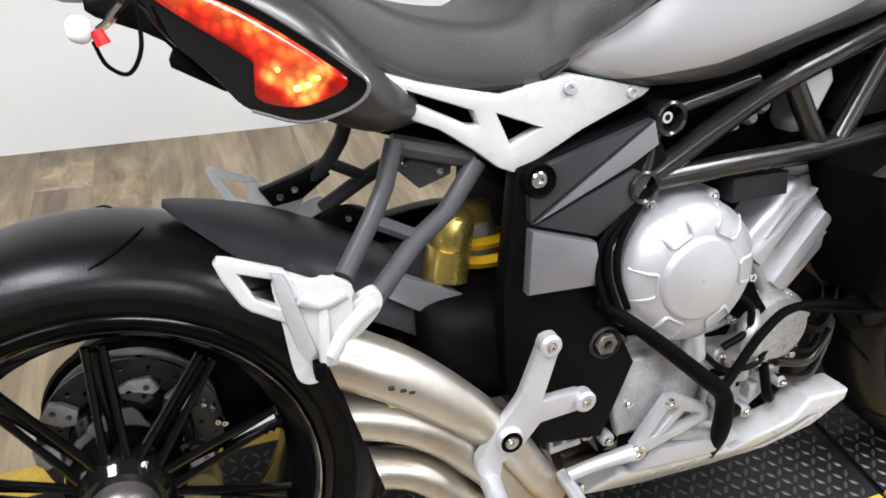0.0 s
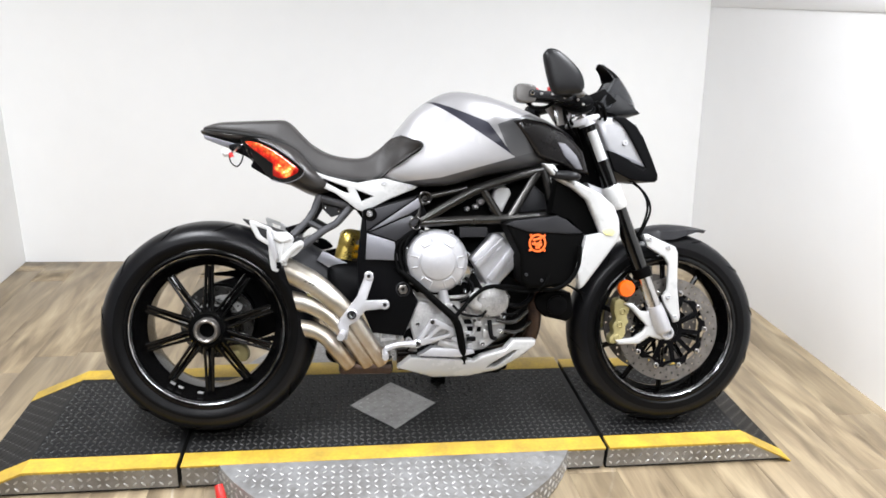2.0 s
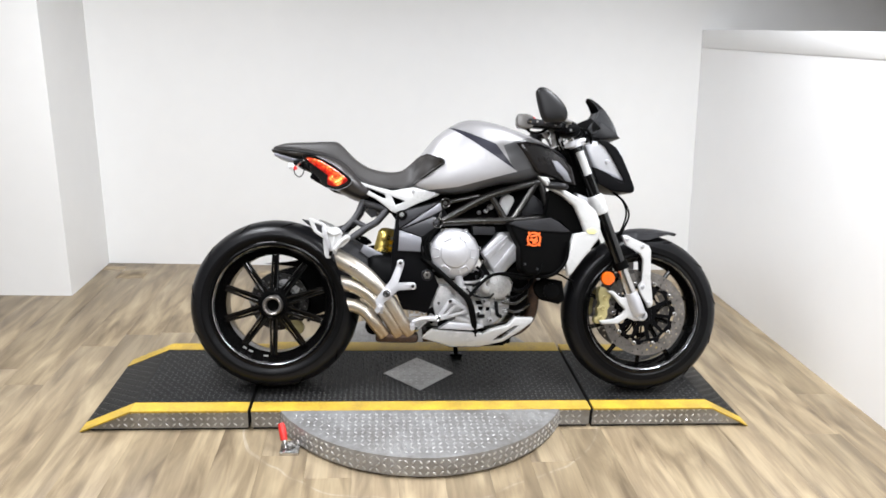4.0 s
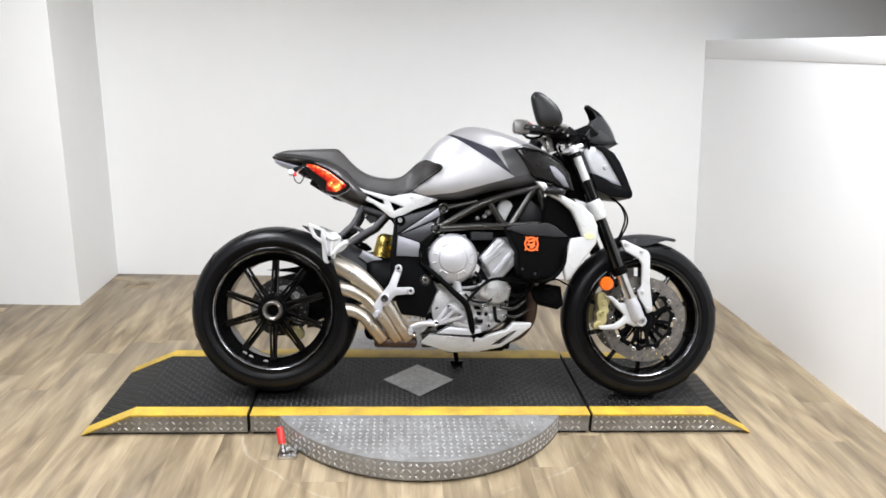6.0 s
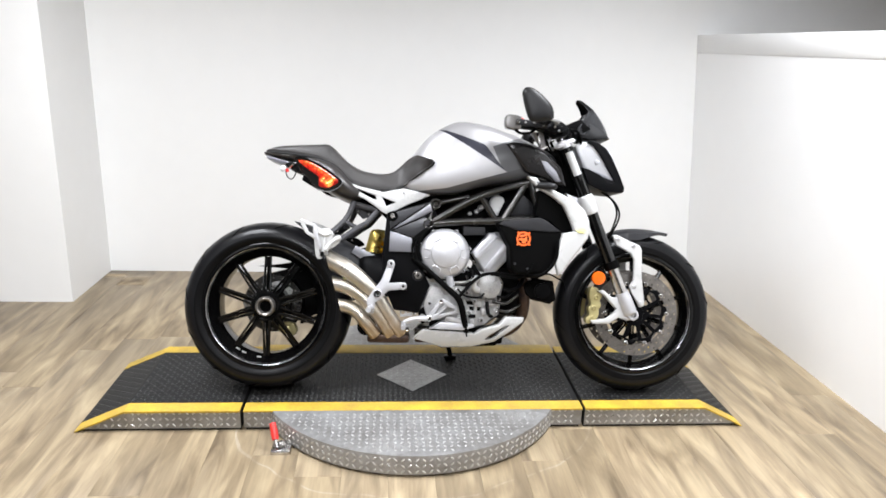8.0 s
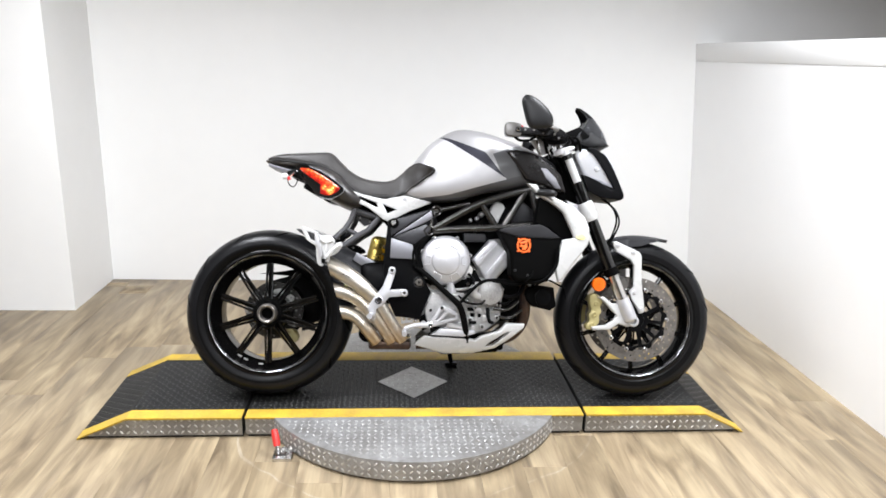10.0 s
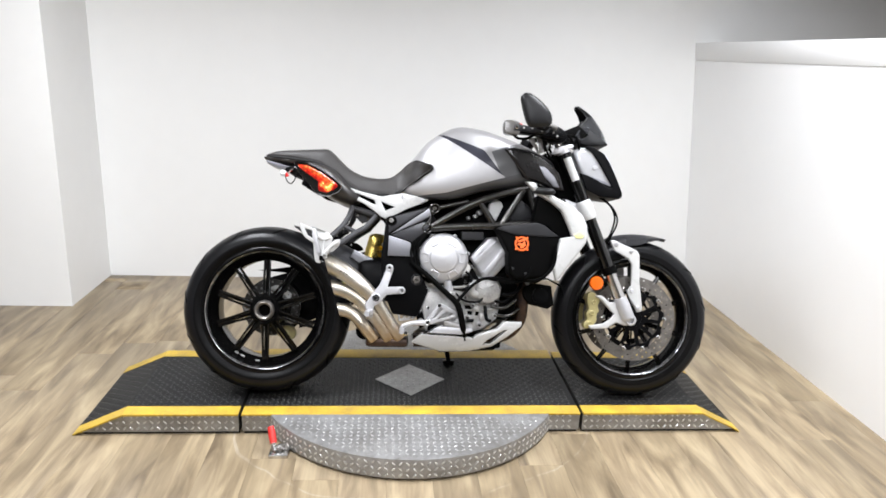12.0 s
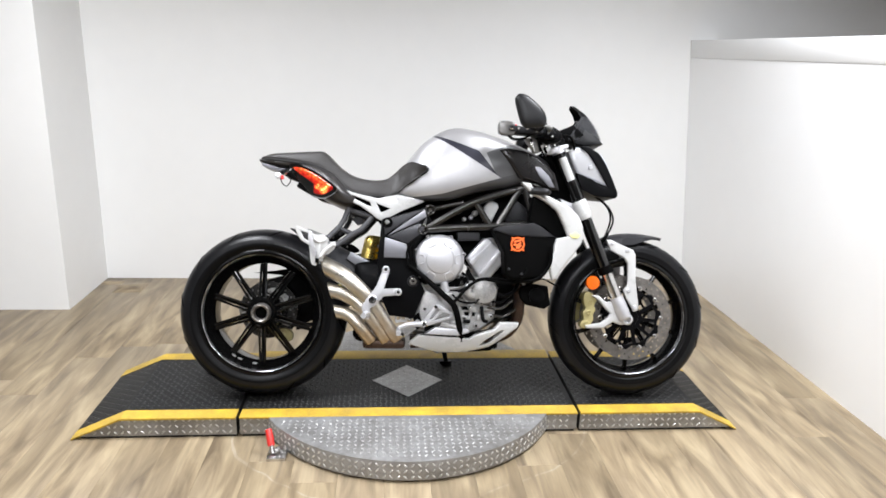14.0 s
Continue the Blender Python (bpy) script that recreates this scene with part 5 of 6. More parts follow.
part("linkage_tab", plate([(0.490, 0.316), (0.534, 0.320), (0.537, 0.288), (0.494, 0.283)], -0.14, -0.128, 0.002, ([(0.497, 0.309), (0.509, 0.311), (0.510, 0.295), (0.498, 0.293)], [(0.516, 0.312), (0.529, 0.313), (0.530, 0.297), (0.517, 0.295)])), CASTDARK, bike, "grey slotted linkage tab")
bolt("bolt", 0.546, -0.135, 0.299, 0.009, 0.006, STEEL, bike)
# Flat black plates on the case: shade in its gaps, done by colour.
part("case_shade_plate", plate([(0.556, 0.305), (0.590, 0.328), (0.598, 0.27), (0.572, 0.256)], -0.1285, -0.124, 0.001), DEEPBLACK, engine)
part("sump_cover", plate([(0.60, 0.40), (0.70, 0.395), (0.72, 0.36), (0.68, 0.30), (0.59, 0.285), (0.575, 0.34)], -0.142, -0.12, 0.008, seg=3), CASTDARK, engine)
for x, z, r in ((0.585, 0.385, 0.011), (0.60, 0.335, 0.010), (0.575, 0.285, 0.010), (0.70, 0.255, 0.009), (0.745, 0.30, 0.012), (0.79, 0.275, 0.010), (0.845, 0.31, 0.009), (0.85, 0.355, 0.010), (0.735, 0.375, 0.011), (0.765, 0.345, 0.009)):
    lg = part("case_lug", lathe([(r, -0.12), (r, -0.140), (r * 0.8, -0.1425), (0.001, -0.1425)], x, z, 14), CASTDARK, engine)
    bolt("bolt", x, -0.1425, z, r * 0.55, 0.005, CHROME, lg)
for pts in ([(0.60, -0.126, 0.42), (0.70, -0.128, 0.41), (0.78, -0.126, 0.425)], [(0.745, -0.128, 0.38), (0.77, -0.13, 0.32), (0.74, -0.128, 0.26)], [(0.69, -0.128, 0.39), (0.725, -0.13, 0.345), (0.72, -0.128, 0.27)], [(0.80, -0.128, 0.33), (0.845, -0.13, 0.335), (0.858, -0.126, 0.36)]):
    part("case_rib", tube(pts, 0.006, 12, 8), CASTDARK, engine)
# More black plates for the shade between castings.
for ax, az, bx, bz in ((0.735, 0.345, 0.775, 0.345), (0.745, 0.325, 0.79, 0.322), (0.795, 0.37, 0.84, 0.375)):
    part("case_shade_plate", plate([(ax, az), (bx, bz), (bx - 0.004, bz - 0.014), (ax + 0.004, az - 0.014)], -0.1275, -0.1245, 0.001), DEEPBLACK, engine)
part("case_shade_plate", plate([(0.578, 0.442), (0.60, 0.422), (0.655, 0.408), (0.70, 0.400), (0.752, 0.396), (0.768, 0.43), (0.74, 0.455), (0.60, 0.46)], -0.1285, -0.124, 0.001), DEEPBLACK, engine)
part("case_shade_plate", plate([(0.60, 0.275), (0.70, 0.268), (0.70, 0.245), (0.60, 0.25)], -0.1285, -0.124, 0.001), DEEPBLACK, engine)
for k in range(4):
    part("cooling_fin", plate([(0.782 + 0.02 * k, 0.530 - 0.0165 * k), (0.787 + 0.02 * k, 0.534 - 0.0165 * k), (0.822 + 0.02 * k, 0.577 - 0.0165 * k), (0.817 + 0.02 * k, 0.575 - 0.0165 * k)], -0.1395, -0.132, 0.001), CAST, cyl)
part("relay_box", plate([(0.717, 0.617), (0.797, 0.617), (0.799, 0.588), (0.72, 0.586)], -0.146, -0.09, 0.003), GREYPLASTIC, bike, "small dark electrical box")
for i, off in enumerate((-0.012, 0.0, 0.012)):
    part("cable", tube([(0.60, -0.15, 0.62), (0.552 + off, -0.158, 0.57), (0.545 + off, -0.165, 0.53), (0.555 + off, -0.175, 0.49)], 0.0042, 18, 8), DEEPBLACK, bike)
part("hose", tube([(0.535, -0.16, 0.50), (0.585, -0.19, 0.462), (0.66, -0.195, 0.395), (0.705, -0.19, 0.35), (0.725, -0.17, 0.28), (0.738, -0.14, 0.22)], [0.007, 0.009, 0.0105, 0.0115, 0.0115, 0.009], 30, 12), DEEPBLACK, bike, "thick black hose")
part("cable", tube([(0.70, -0.19, 0.36), (0.765, -0.18, 0.428), (0.82, -0.178, 0.449), (0.93, -0.20, 0.442), (1.0, -0.222, 0.452), (1.045, -0.224, 0.505), (1.05, -0.224, 0.57)], 0.006, 40, 8), DEEPBLACK, bike)
part("cable", tube([(0.82, -0.178, 0.445), (0.91, -0.20, 0.435), (0.95, -0.222, 0.458), (0.965, -0.222, 0.49)], 0.004, 20, 8), DEEPBLACK, bike)

# exhaust
for pts, rr in (([(0.17, -0.135, 0.522), (0.235, -0.148, 0.489), (0.302, -0.162, 0.455), (0.364, -0.172, 0.407), (0.418, -0.166, 0.349), (0.458, -0.15, 0.284), (0.499, -0.13, 0.222)], [0.033, 0.033, 0.032, 0.028, 0.0245, 0.024, 0.024]),
                ([(0.20, -0.132, 0.411), (0.262, -0.138, 0.399), (0.305, -0.146, 0.388), (0.348, -0.155, 0.364), (0.386, -0.162, 0.326), (0.424, -0.15, 0.275), (0.459, -0.132, 0.218)], [0.027, 0.027, 0.0265, 0.0255, 0.024, 0.0235, 0.0235]),
                ([(0.21, -0.13, 0.325), (0.275, -0.135, 0.322), (0.312, -0.142, 0.315), (0.343, -0.15, 0.296), (0.371, -0.155, 0.262), (0.406, -0.14, 0.216)], [0.0245, 0.0245, 0.024, 0.0235, 0.023, 0.0225])):
    bm = tube(pts, rr, 36, 24)
    cut = bmesh.ops.bisect_plane(bm, geom=[*bm.verts, *bm.edges, *bm.faces], plane_co=(0.241, 0, 0.443), plane_no=(-0.963, 0, -0.269), clear_outer=True)
    bmesh.ops.holes_fill(bm, edges=[e for e in bm.edges if len(e.link_faces) == 1], sides=0)
    part("exhaust_pipe", bm, PIPE, bike, "heat-tinted steel exhaust pipe with a slanted end")
part("silencer_strap", plate([(0.288, 0.426), (0.315, 0.419), (0.315, 0.412), (0.288, 0.419)], -0.165, -0.14, 0.002), YELLOWDECAL, bike)
for k, (x, z) in enumerate(((0.285, 0.462), (0.297, 0.457), (0.306, 0.453))):
    part("marking", box(x - 0.003, x + 0.003, -0.1955, -0.188, z - 0.0016, z + 0.0016), GREYPLASTIC, bike)
part("link_housing", tube([(0.365, -0.05, 0.235), (0.365, 0.08, 0.235)], 0.032, 2, 20, False), DEEPBLACK, bike)
part("collector_box", box(0.375, 0.53, -0.148, 0.10, 0.188, 0.222, bevel=0.012), HEADER, bike, "dark steel exhaust collector")
for y in (-0.085, 0.0, 0.085):
    part("exhaust_header", tube([(0.90, y, 0.47), (0.945, y, 0.43), (0.958, y, 0.36), (0.945, y * 0.9, 0.28), (0.88, y * 0.8, 0.225), (0.72, y * 0.6, 0.205), (0.55, y * 0.6, 0.20)], 0.021, 30, 14), HEADER, bike, "browned exhaust header")
# Black block: shade in front of the crankcase, put into its colour.
part("engine_front", plate([(0.83, 0.29), (0.925, 0.30), (0.94, 0.42), (0.905, 0.47), (0.83, 0.46)], -0.10, 0.10, 0.006), DEEPBLACK, bike, "black filler for the shade ahead of the engine")
horn = part("horn", plate([(0.950, 0.398), (0.958, 0.417), (0.994, 0.431), (1.060, 0.422), (1.071, 0.352), (1.048, 0.336), (0.982, 0.350), (0.957, 0.374)], -0.118, -0.03, 0.008, seg=3), DEEPBLACK, bike, "black horn ahead of the engine")
part("horn_face", lathe([(0.030, -0.118), (0.030, -0.122), (0.026, -0.124), (0.012, -0.121), (0.001, -0.121)], 1.018, 0.385, 28), SATINBLACK, horn)
part("horn_bracket", tube([(0.975, -0.10, 0.425), (0.962, -0.11, 0.44), (0.955, -0.11, 0.465)], 0.006, 8, 8), CASTDARK, horn)
part("horn_wire", tube([(0.99, -0.12, 0.43), (1.03, -0.15, 0.45), (1.062, -0.18, 0.435), (1.085, -0.18, 0.425)], 0.0035, 16, 6), DEEPBLACK, horn)
part("radiator", box(0.985, 1.03, -0.16, 0.16, 0.445, 0.70, bevel=0.006), DEEPBLACK, bike, "black radiator between the side covers")

# rider foot peg bracket, gear and stand
for s in (-1, 1):
    fb = part("foot_bracket", plate([(0.45, 0.488), (0.466, 0.49), (0.472, 0.475), (0.452, 0.41), (0.497, 0.412), (0.512, 0.404), (0.508, 0.388), (0.45, 0.382), (0.425, 0.352), (0.405, 0.34), (0.40, 0.30), (0.39, 0.298), (0.373, 0.338), (0.375, 0.352), (0.402, 0.39), (0.425, 0.42), (0.444, 0.47)], s * 0.185, s * 0.20, 0.004), CAST, bike, "cast aluminium rider foot peg bracket")
    if s < 0:
        for x, z, r in ((0.458, 0.479, 0.010), (0.412, 0.371, 0.013), (0.503, 0.399, 0.010)):
            part("boss", lathe([(r + 0.003, -0.19), (r + 0.003, -0.203), (r, -0.206), (r * 0.6, -0.206), (r * 0.5, -0.2), (0.001, -0.2)], x, z, 20), CAST, fb)
            if r > 0.012:
                part("washer", lathe([(0.0125, -0.2055), (0.0125, -0.2075), (0.008, -0.2075)], x, z, 20), DEEPBLACK, fb)
            bolt("bolt", x, -0.2, z, r * 0.55, 0.007, CHROME, fb)
part("foot_peg", tube([(0.39, -0.195, 0.318), (0.385, -0.24, 0.318), (0.383, -0.255, 0.318)], [0.012, 0.011, 0.01], 8, 12), CAST, bike, "short aluminium rider peg")
lev = part("brake_pedal", tube([(0.508, -0.165, 0.268), (0.545, -0.172, 0.281), (0.592, -0.17, 0.282)], [0.008, 0.0085, 0.011], 12, 10), CAST, bike, "cast brake pedal")
part("pedal_plate", plate([(0.592, 0.29), (0.637, 0.352), (0.652, 0.352), (0.70, 0.325), (0.702, 0.305), (0.612, 0.276)], -0.172, -0.158, 0.004, ([(0.615, 0.298), (0.643, 0.338), (0.655, 0.333), (0.625, 0.30)], [(0.635, 0.297), (0.665, 0.325), (0.69, 0.317), (0.688, 0.31)])), CAST, lev)
bolt("bolt", 0.598, -0.172, 0.283, 0.011, 0.006, CHROME, lev)
bolt("bolt", 0.64, -0.172, 0.345, 0.007, 0.005, CHROME, lev)
part("pedal_tip", tube([(0.506, -0.15, 0.258), (0.506, -0.21, 0.252)], 0.009, 2, 12, False), CAST, lev)
bolt("bolt", 0.52, -0.165, 0.243, 0.009, 0.006, CHROME, bike)
part("master_cylinder", tube([(0.66, -0.15, 0.285), (0.73, -0.15, 0.265)], 0.014, 2, 12, False), CASTDARK, bike)
part("lower_cover", plate([(0.60, 0.245), (0.64, 0.27), (0.76, 0.262), (0.765, 0.252), (0.72, 0.24)], -0.165, -0.12, 0.005), CAST, bike)
st = part("side_stand", tube([(0.655, 0.11, 0.25), (0.685, 0.19, 0.165), (0.705, 0.262, 0.085)], 0.010, 12, 10), SATINBLACK, bike, "black side stand")
part("stand_foot", box(0.68, 0.73, 0.245, 0.29, 0.073, 0.083, bevel=0.003), SATINBLACK, st)

# belly pan
BELLY = [(0.542, 0.213), (0.58, 0.242), (0.74, 0.234), (0.765, 0.229), (0.785, 0.242), (0.855, 0.262), (0.878, 0.290), (0.945, 0.289), (0.942, 0.274), (0.895, 0.238), (0.84, 0.205), (0.755, 0.188), (0.65, 0.186)]


def tucked(x, y, z):
    """The pan's flanks draw in towards their lower edge."""
    k = max(0.0, 0.268 - z) ** 2 * 48
    return (x, y * (1 - k), z - 0.30 * abs(y) * k)


for s in (-1, 1):
    part("belly_pan", plate(BELLY, s * 0.115, s * 0.165, 0.006, ([(0.804, 0.211), (0.834, 0.215), (0.866, 0.239), (0.890, 0.259), (0.880, 0.259), (0.846, 0.239), (0.820, 0.224)],), seg=3, warp=tucked), WHITE, bike, "white belly pan with a slotted nose")
# Black fillers give the pan's slot and inside their shade by colour.
part("belly_core", box(0.60, 0.88, -0.075, 0.075, 0.18, 0.235, bevel=0.01), DEEPBLACK, bike, "black filler for the shade inside the belly pan")
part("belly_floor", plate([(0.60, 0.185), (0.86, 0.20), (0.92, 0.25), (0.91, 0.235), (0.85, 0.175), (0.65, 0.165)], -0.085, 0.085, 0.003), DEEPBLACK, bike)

# side covers, radiator wing, dark cowl
def turned(x, y, z):
    """The side covers stand out most at their rear edge."""
    return (x, y + (0.010 - 0.11 * (x - 0.93)) * (1 if y > 0 else -1), z)


for s in (-1, 1):
    part("side_cover", plate([(0.837, 0.626), (0.858, 0.639), (0.988, 0.653), (1.014, 0.641), (1.077, 0.600), (1.068, 0.544), (1.052, 0.495), (1.016, 0.451), (0.905, 0.446), (0.882, 0.470), (0.878, 0.544)], s * 0.10, s * 0.212, 0.014, seg=3, warp=turned), DEEPBLACK, bike, "matt black radiator side cover")
    part("cover_facet", plate([(0.836, 0.627), (0.858, 0.638), (0.985, 0.653), (1.012, 0.642), (1.062, 0.605), (1.02, 0.602), (0.90, 0.607)], s * 0.20, s * 0.217, 0.005, warp=turned), GREYPLASTIC, bike, "dark grey upper facet of the side cover")
    part("radiator_wing", plate([(0.936, 0.799), (0.970, 0.796), (0.988, 0.769), (1.04, 0.749), (1.107, 0.717), (1.146, 0.684), (1.163, 0.645), (1.166, 0.606), (1.158, 0.580), (1.066, 0.455), (1.053, 0.446), (1.041, 0.497), (1.067, 0.598), (1.110, 0.606), (1.096, 0.640), (1.068, 0.697), (1.027, 0.729), (0.976, 0.757)], s * 0.195, s * 0.228, 0.010, seg=3), WHITE, bike, "white sculpted radiator wing")
    part("wing_mesh", plate([(0.988, 0.753), (1.046, 0.724), (1.086, 0.680), (1.113, 0.602), (1.081, 0.592), (1.027, 0.641), (0.973, 0.660)], s * 0.13, s * 0.193, 0.006), DEEPBLACK, bike)
    cw = part("front_cowl", plate([(0.864, 0.921), (0.90, 0.930), (0.958, 0.921), (1.007, 0.897), (1.045, 0.868), (1.072, 0.838), (1.092, 0.771), (1.06, 0.775), (1.008, 0.800), (0.94, 0.821), (0.903, 0.874)], s * 0.09, s * 0.168, 0.016, seg=4), COWL, bike, "gloss dark side cowl beside the tank nose")
    part("cowl_inlay", plate([(0.995, 0.862), (1.016, 0.859), (1.05, 0.826), (1.070, 0.786), (1.049, 0.788), (1.014, 0.824)], s * 0.16, s * 0.1715, 0.003), PANELSILVER, cw, "silver inlay of the cowl")
    part("front_indicator", tube([(0.972, s * 0.19, 0.768), (0.982, s * 0.222, 0.767), (1.022, s * 0.242, 0.763), (1.038, s * 0.238, 0.762)], [0.007, 0.0125, 0.0125, 0.007], 12, 14), MIRRORBACK, bike, "black teardrop indicator")
part("wing_clip", plate([(1.113, 0.612), (1.135, 0.622), (1.152, 0.611), (1.143, 0.599), (1.122, 0.600)], -0.2305, -0.227, 0.001), YELLOWDECAL, bike, "faded yellow emblem")
ring = [(0.927 + 0.026 * math.cos(a), 0.576 + 0.026 * math.sin(a)) for a in np.linspace(0, 2 * math.pi, 32, endpoint=False)]
hole = [(0.927 + 0.020 * math.cos(a), 0.576 + 0.020 * math.sin(a)) for a in np.linspace(0, 2 * math.pi, 32, endpoint=False)]
bm = plate(ring, -0.2165, -0.2145, 0, (hole,))
for dx, dz, ex, ez in ((-0.014, 0.008, 0.012, 0.014), (-0.016, -0.002, 0.014, -0.006), (-0.006, -0.013, 0.008, -0.012), (0.0, -0.004, 0.012, 0.006), (-0.01, 0.002, 0.0, -0.008)):
    tube([(0.927 + dx, -0.2155, 0.576 + dz), (0.927 + ex, -0.2155, 0.576 + ez)], 0.0038, 2, 6, False, bm=bm, flat=0.3)
for a in (0.8, 2.3, 3.9, 5.5):
    tube([(0.927 + r * math.cos(a), -0.2155, 0.576 + r * math.sin(a)) for r in (0.024, 0.0325)], 0.0034, 2, 6, False, bm=bm, flat=0.3)
for v in bm.verts:
    v.co = Vector(turned(*v.co))
for x, z in ((0.897, 0.487), (0.943, 0.470), (1.03, 0.476)):
    bolt("bolt", x, turned(x, -0.212, z)[1], z, 0.005, 0.003, GREYPLASTIC, bike)
part("round_decal", bm, STICKER, bike, "orange round decal")

# front end
fork_axis = ((1.074, 0.975), (1.353, 0.300))


def on_fork(f, y=0.0):
    (x0, z0), (x1, z1) = fork_axis
    return (x0 + (x1 - x0) * f, y, z0 + (z1 - z0) * f)


for s in (-1, 1):
    y = s * 0.118
    leg = part("fork_leg", tube([on_fork(0.04, y), on_fork(0.74, y)], 0.0235, 2, 24, False), GLOSSBLACK, bike, "black upside-down fork leg")
    part("fork_sleeve", tube([on_fork(0.11, y + s * 0.0095), on_fork(0.235, y + s * 0.0095)], 0.0172, 2, 24, False), WHITE, leg, "pale band on the upper fork tube")
    part("fork_collar", tube([on_fork(0.055, y), on_fork(0.085, y)], 0.0262, 2, 24, False), CAST, leg)
    part("fork_clamp", tube([on_fork(0.345, y), on_fork(0.36, y), on_fork(0.43, y), on_fork(0.445, y)], [0.027, 0.030, 0.030, 0.027], 8, 24), WHITE, leg, "white lower triple clamp")
    part("dust_seal", tube([on_fork(0.705, y), on_fork(0.745, y)], 0.0285, 2, 24, False), DEEPBLACK, leg)
    part("fork_stanchion", tube([on_fork(0.73, y), on_fork(0.93, y)], 0.0215, 2, 24, False), STEEL, leg, "bright steel stanchion")
    part("fork_foot", tube([on_fork(0.875, y), on_fork(0.92, y), on_fork(0.985, y * 1.02), on_fork(1.0, y * 1.03)], [0.024, 0.027, 0.026, 0.02], 12, 20), CAST, leg, "cast axle carrier")
    part("axle_end", lathe([(0.021, s * 0.09), (0.021, s * 0.134), (0.018, s * 0.137), (0.012, s * 0.137), (0.0115, s * 0.12), (0.001, s * 0.12)], 1.358, 0.302, 24), CAST, leg)
    part("caliper_arm", plate([(1.224, 0.390), (1.250, 0.391), (1.280, 0.366), (1.345, 0.370), (1.372, 0.308), (1.360, 0.284), (1.338, 0.279), (1.306, 0.290), (1.272, 0.267), (1.209, 0.265), (1.201, 0.278), (1.258, 0.286), (1.286, 0.305), (1.297, 0.322), (1.276, 0.342), (1.250, 0.372)], s * 0.106, s * 0.126, 0.0065, seg=3), WHITE, leg, "white forked caliper mount")
    cal = part("brake_caliper", plate(rounded([(1.198, 0.388), (1.206, 0.402), (1.222, 0.402), (1.240, 0.388), (1.248, 0.372), (1.240, 0.350), (1.245, 0.332), (1.236, 0.318), (1.236, 0.296), (1.222, 0.276), (1.205, 0.266), (1.188, 0.268), (1.186, 0.284), (1.198, 0.300), (1.194, 0.322), (1.204, 0.340), (1.198, 0.362)], 70), s * 0.072, s * 0.112, 0.008), BRASS, bike, "pale gold radial brake caliper")
    for z in (0.365, 0.325, 0.285):
        part("piston_cap", lathe([(0.010, s * 0.10), (0.010, s * 0.116), (0.007, s * 0.117), (0.006, s * 0.114), (0.001, s * 0.114)], 1.224 - (0.365 - z) * 0.2, z, 18), BRASS, cal)
    part("fender_bracket", plate([(1.285, 0.598), (1.30, 0.600), (1.345, 0.58), (1.388, 0.562), (1.398, 0.545), (1.40, 0.44), (1.412, 0.345), (1.408, 0.332), (1.392, 0.328), (1.382, 0.35), (1.362, 0.38), (1.352, 0.41), (1.368, 0.43), (1.368, 0.51), (1.355, 0.53), (1.30, 0.56)], s * 0.088, s * 0.102, 0.005, seg=3), WHITE, bike, "white front fender bracket")
    for x, z in ((1.305, 0.585), (1.365, 0.56), (1.37, 0.408), (1.395, 0.345)):
        bolt("bolt", x, s * 0.102, z, 0.008, 0.004 * (1 if s < 0 else -1), CAST, bike)
    rf = part("side_reflector", lathe([(0.0255, s * 0.128), (0.0255, s * 0.138), (0.023, s * 0.141), (0.001, s * 0.142)], 1.225, 0.437, 36), ORANGE, bike, "round orange reflector")
    part("reflector_bracket", tube([(1.225, s * 0.125, 0.437), (1.27, s * 0.12, 0.45)], 0.008, 2, 8, False), SATINBLACK, rf)
rings = []
for f in np.linspace(0, 1, 26):
    a = radians(107 - 42 * f)
    r = 0.322 + 0.006 * f + 0.012 * f ** 4
    w = 0.066 * min(1.0, (1 - f) * 2.6 + 0.12) * min(1, 0.75 + f)
    c, s_ = math.cos(a), math.sin(a)
    d = 0.045 * min(1.0, (1 - f) * 1.8 + 0.05)
    prof = [(-w, r - d), (-w * 0.95, r - d * 0.45), (-w * 0.6, r - 0.006), (0, r), (w * 0.6, r - 0.006), (w * 0.95, r - d * 0.45), (w, r - d), (w * 0.9, r - d), (w * 0.55, r - 0.012), (0, r - 0.005), (-w * 0.55, r - 0.012), (-w * 0.9, r - d)]
    rings.append([(1.388 + q * c, y, 0.302 + q * s_) for y, q in prof])
part("front_fender", skin(bmesh.new(), rings), GREYPLASTIC, bike, "dark grey front fender", 50)

tri = part("top_clamp", plate(rounded([(1.04, 0.922), (1.07, 0.938), (1.117, 0.95), (1.124, 0.938), (1.08, 0.918), (1.045, 0.91)], 36), -0.143, 0.143, 0.004), CAST, bike, "bright machined top clamp")
part("clamp_riser", tube([(1.06, -0.06, 0.94), (1.05, -0.065, 0.98)], [0.016, 0.014], 2, 14, False), CASTDARK, tri)
part("clamp_bracket", plate([(1.0, 0.955), (1.03, 0.965), (1.045, 0.94), (1.03, 0.925), (1.015, 0.93)], -0.13, -0.11, 0.004), CAST, tri)
part("cable", tube([(1.08, -0.14, 0.97), (1.13, -0.12, 0.985), (1.16, -0.09, 0.95), (1.15, -0.07, 0.88)], 0.005, 16, 8), DEEPBLACK, bike)
part("cable", tube([(0.99, -0.2, 0.975), (1.02, -0.17, 0.94), (1.06, -0.12, 0.90), (1.09, -0.09, 0.85)], 0.005, 16, 8), DEEPBLACK, bike)
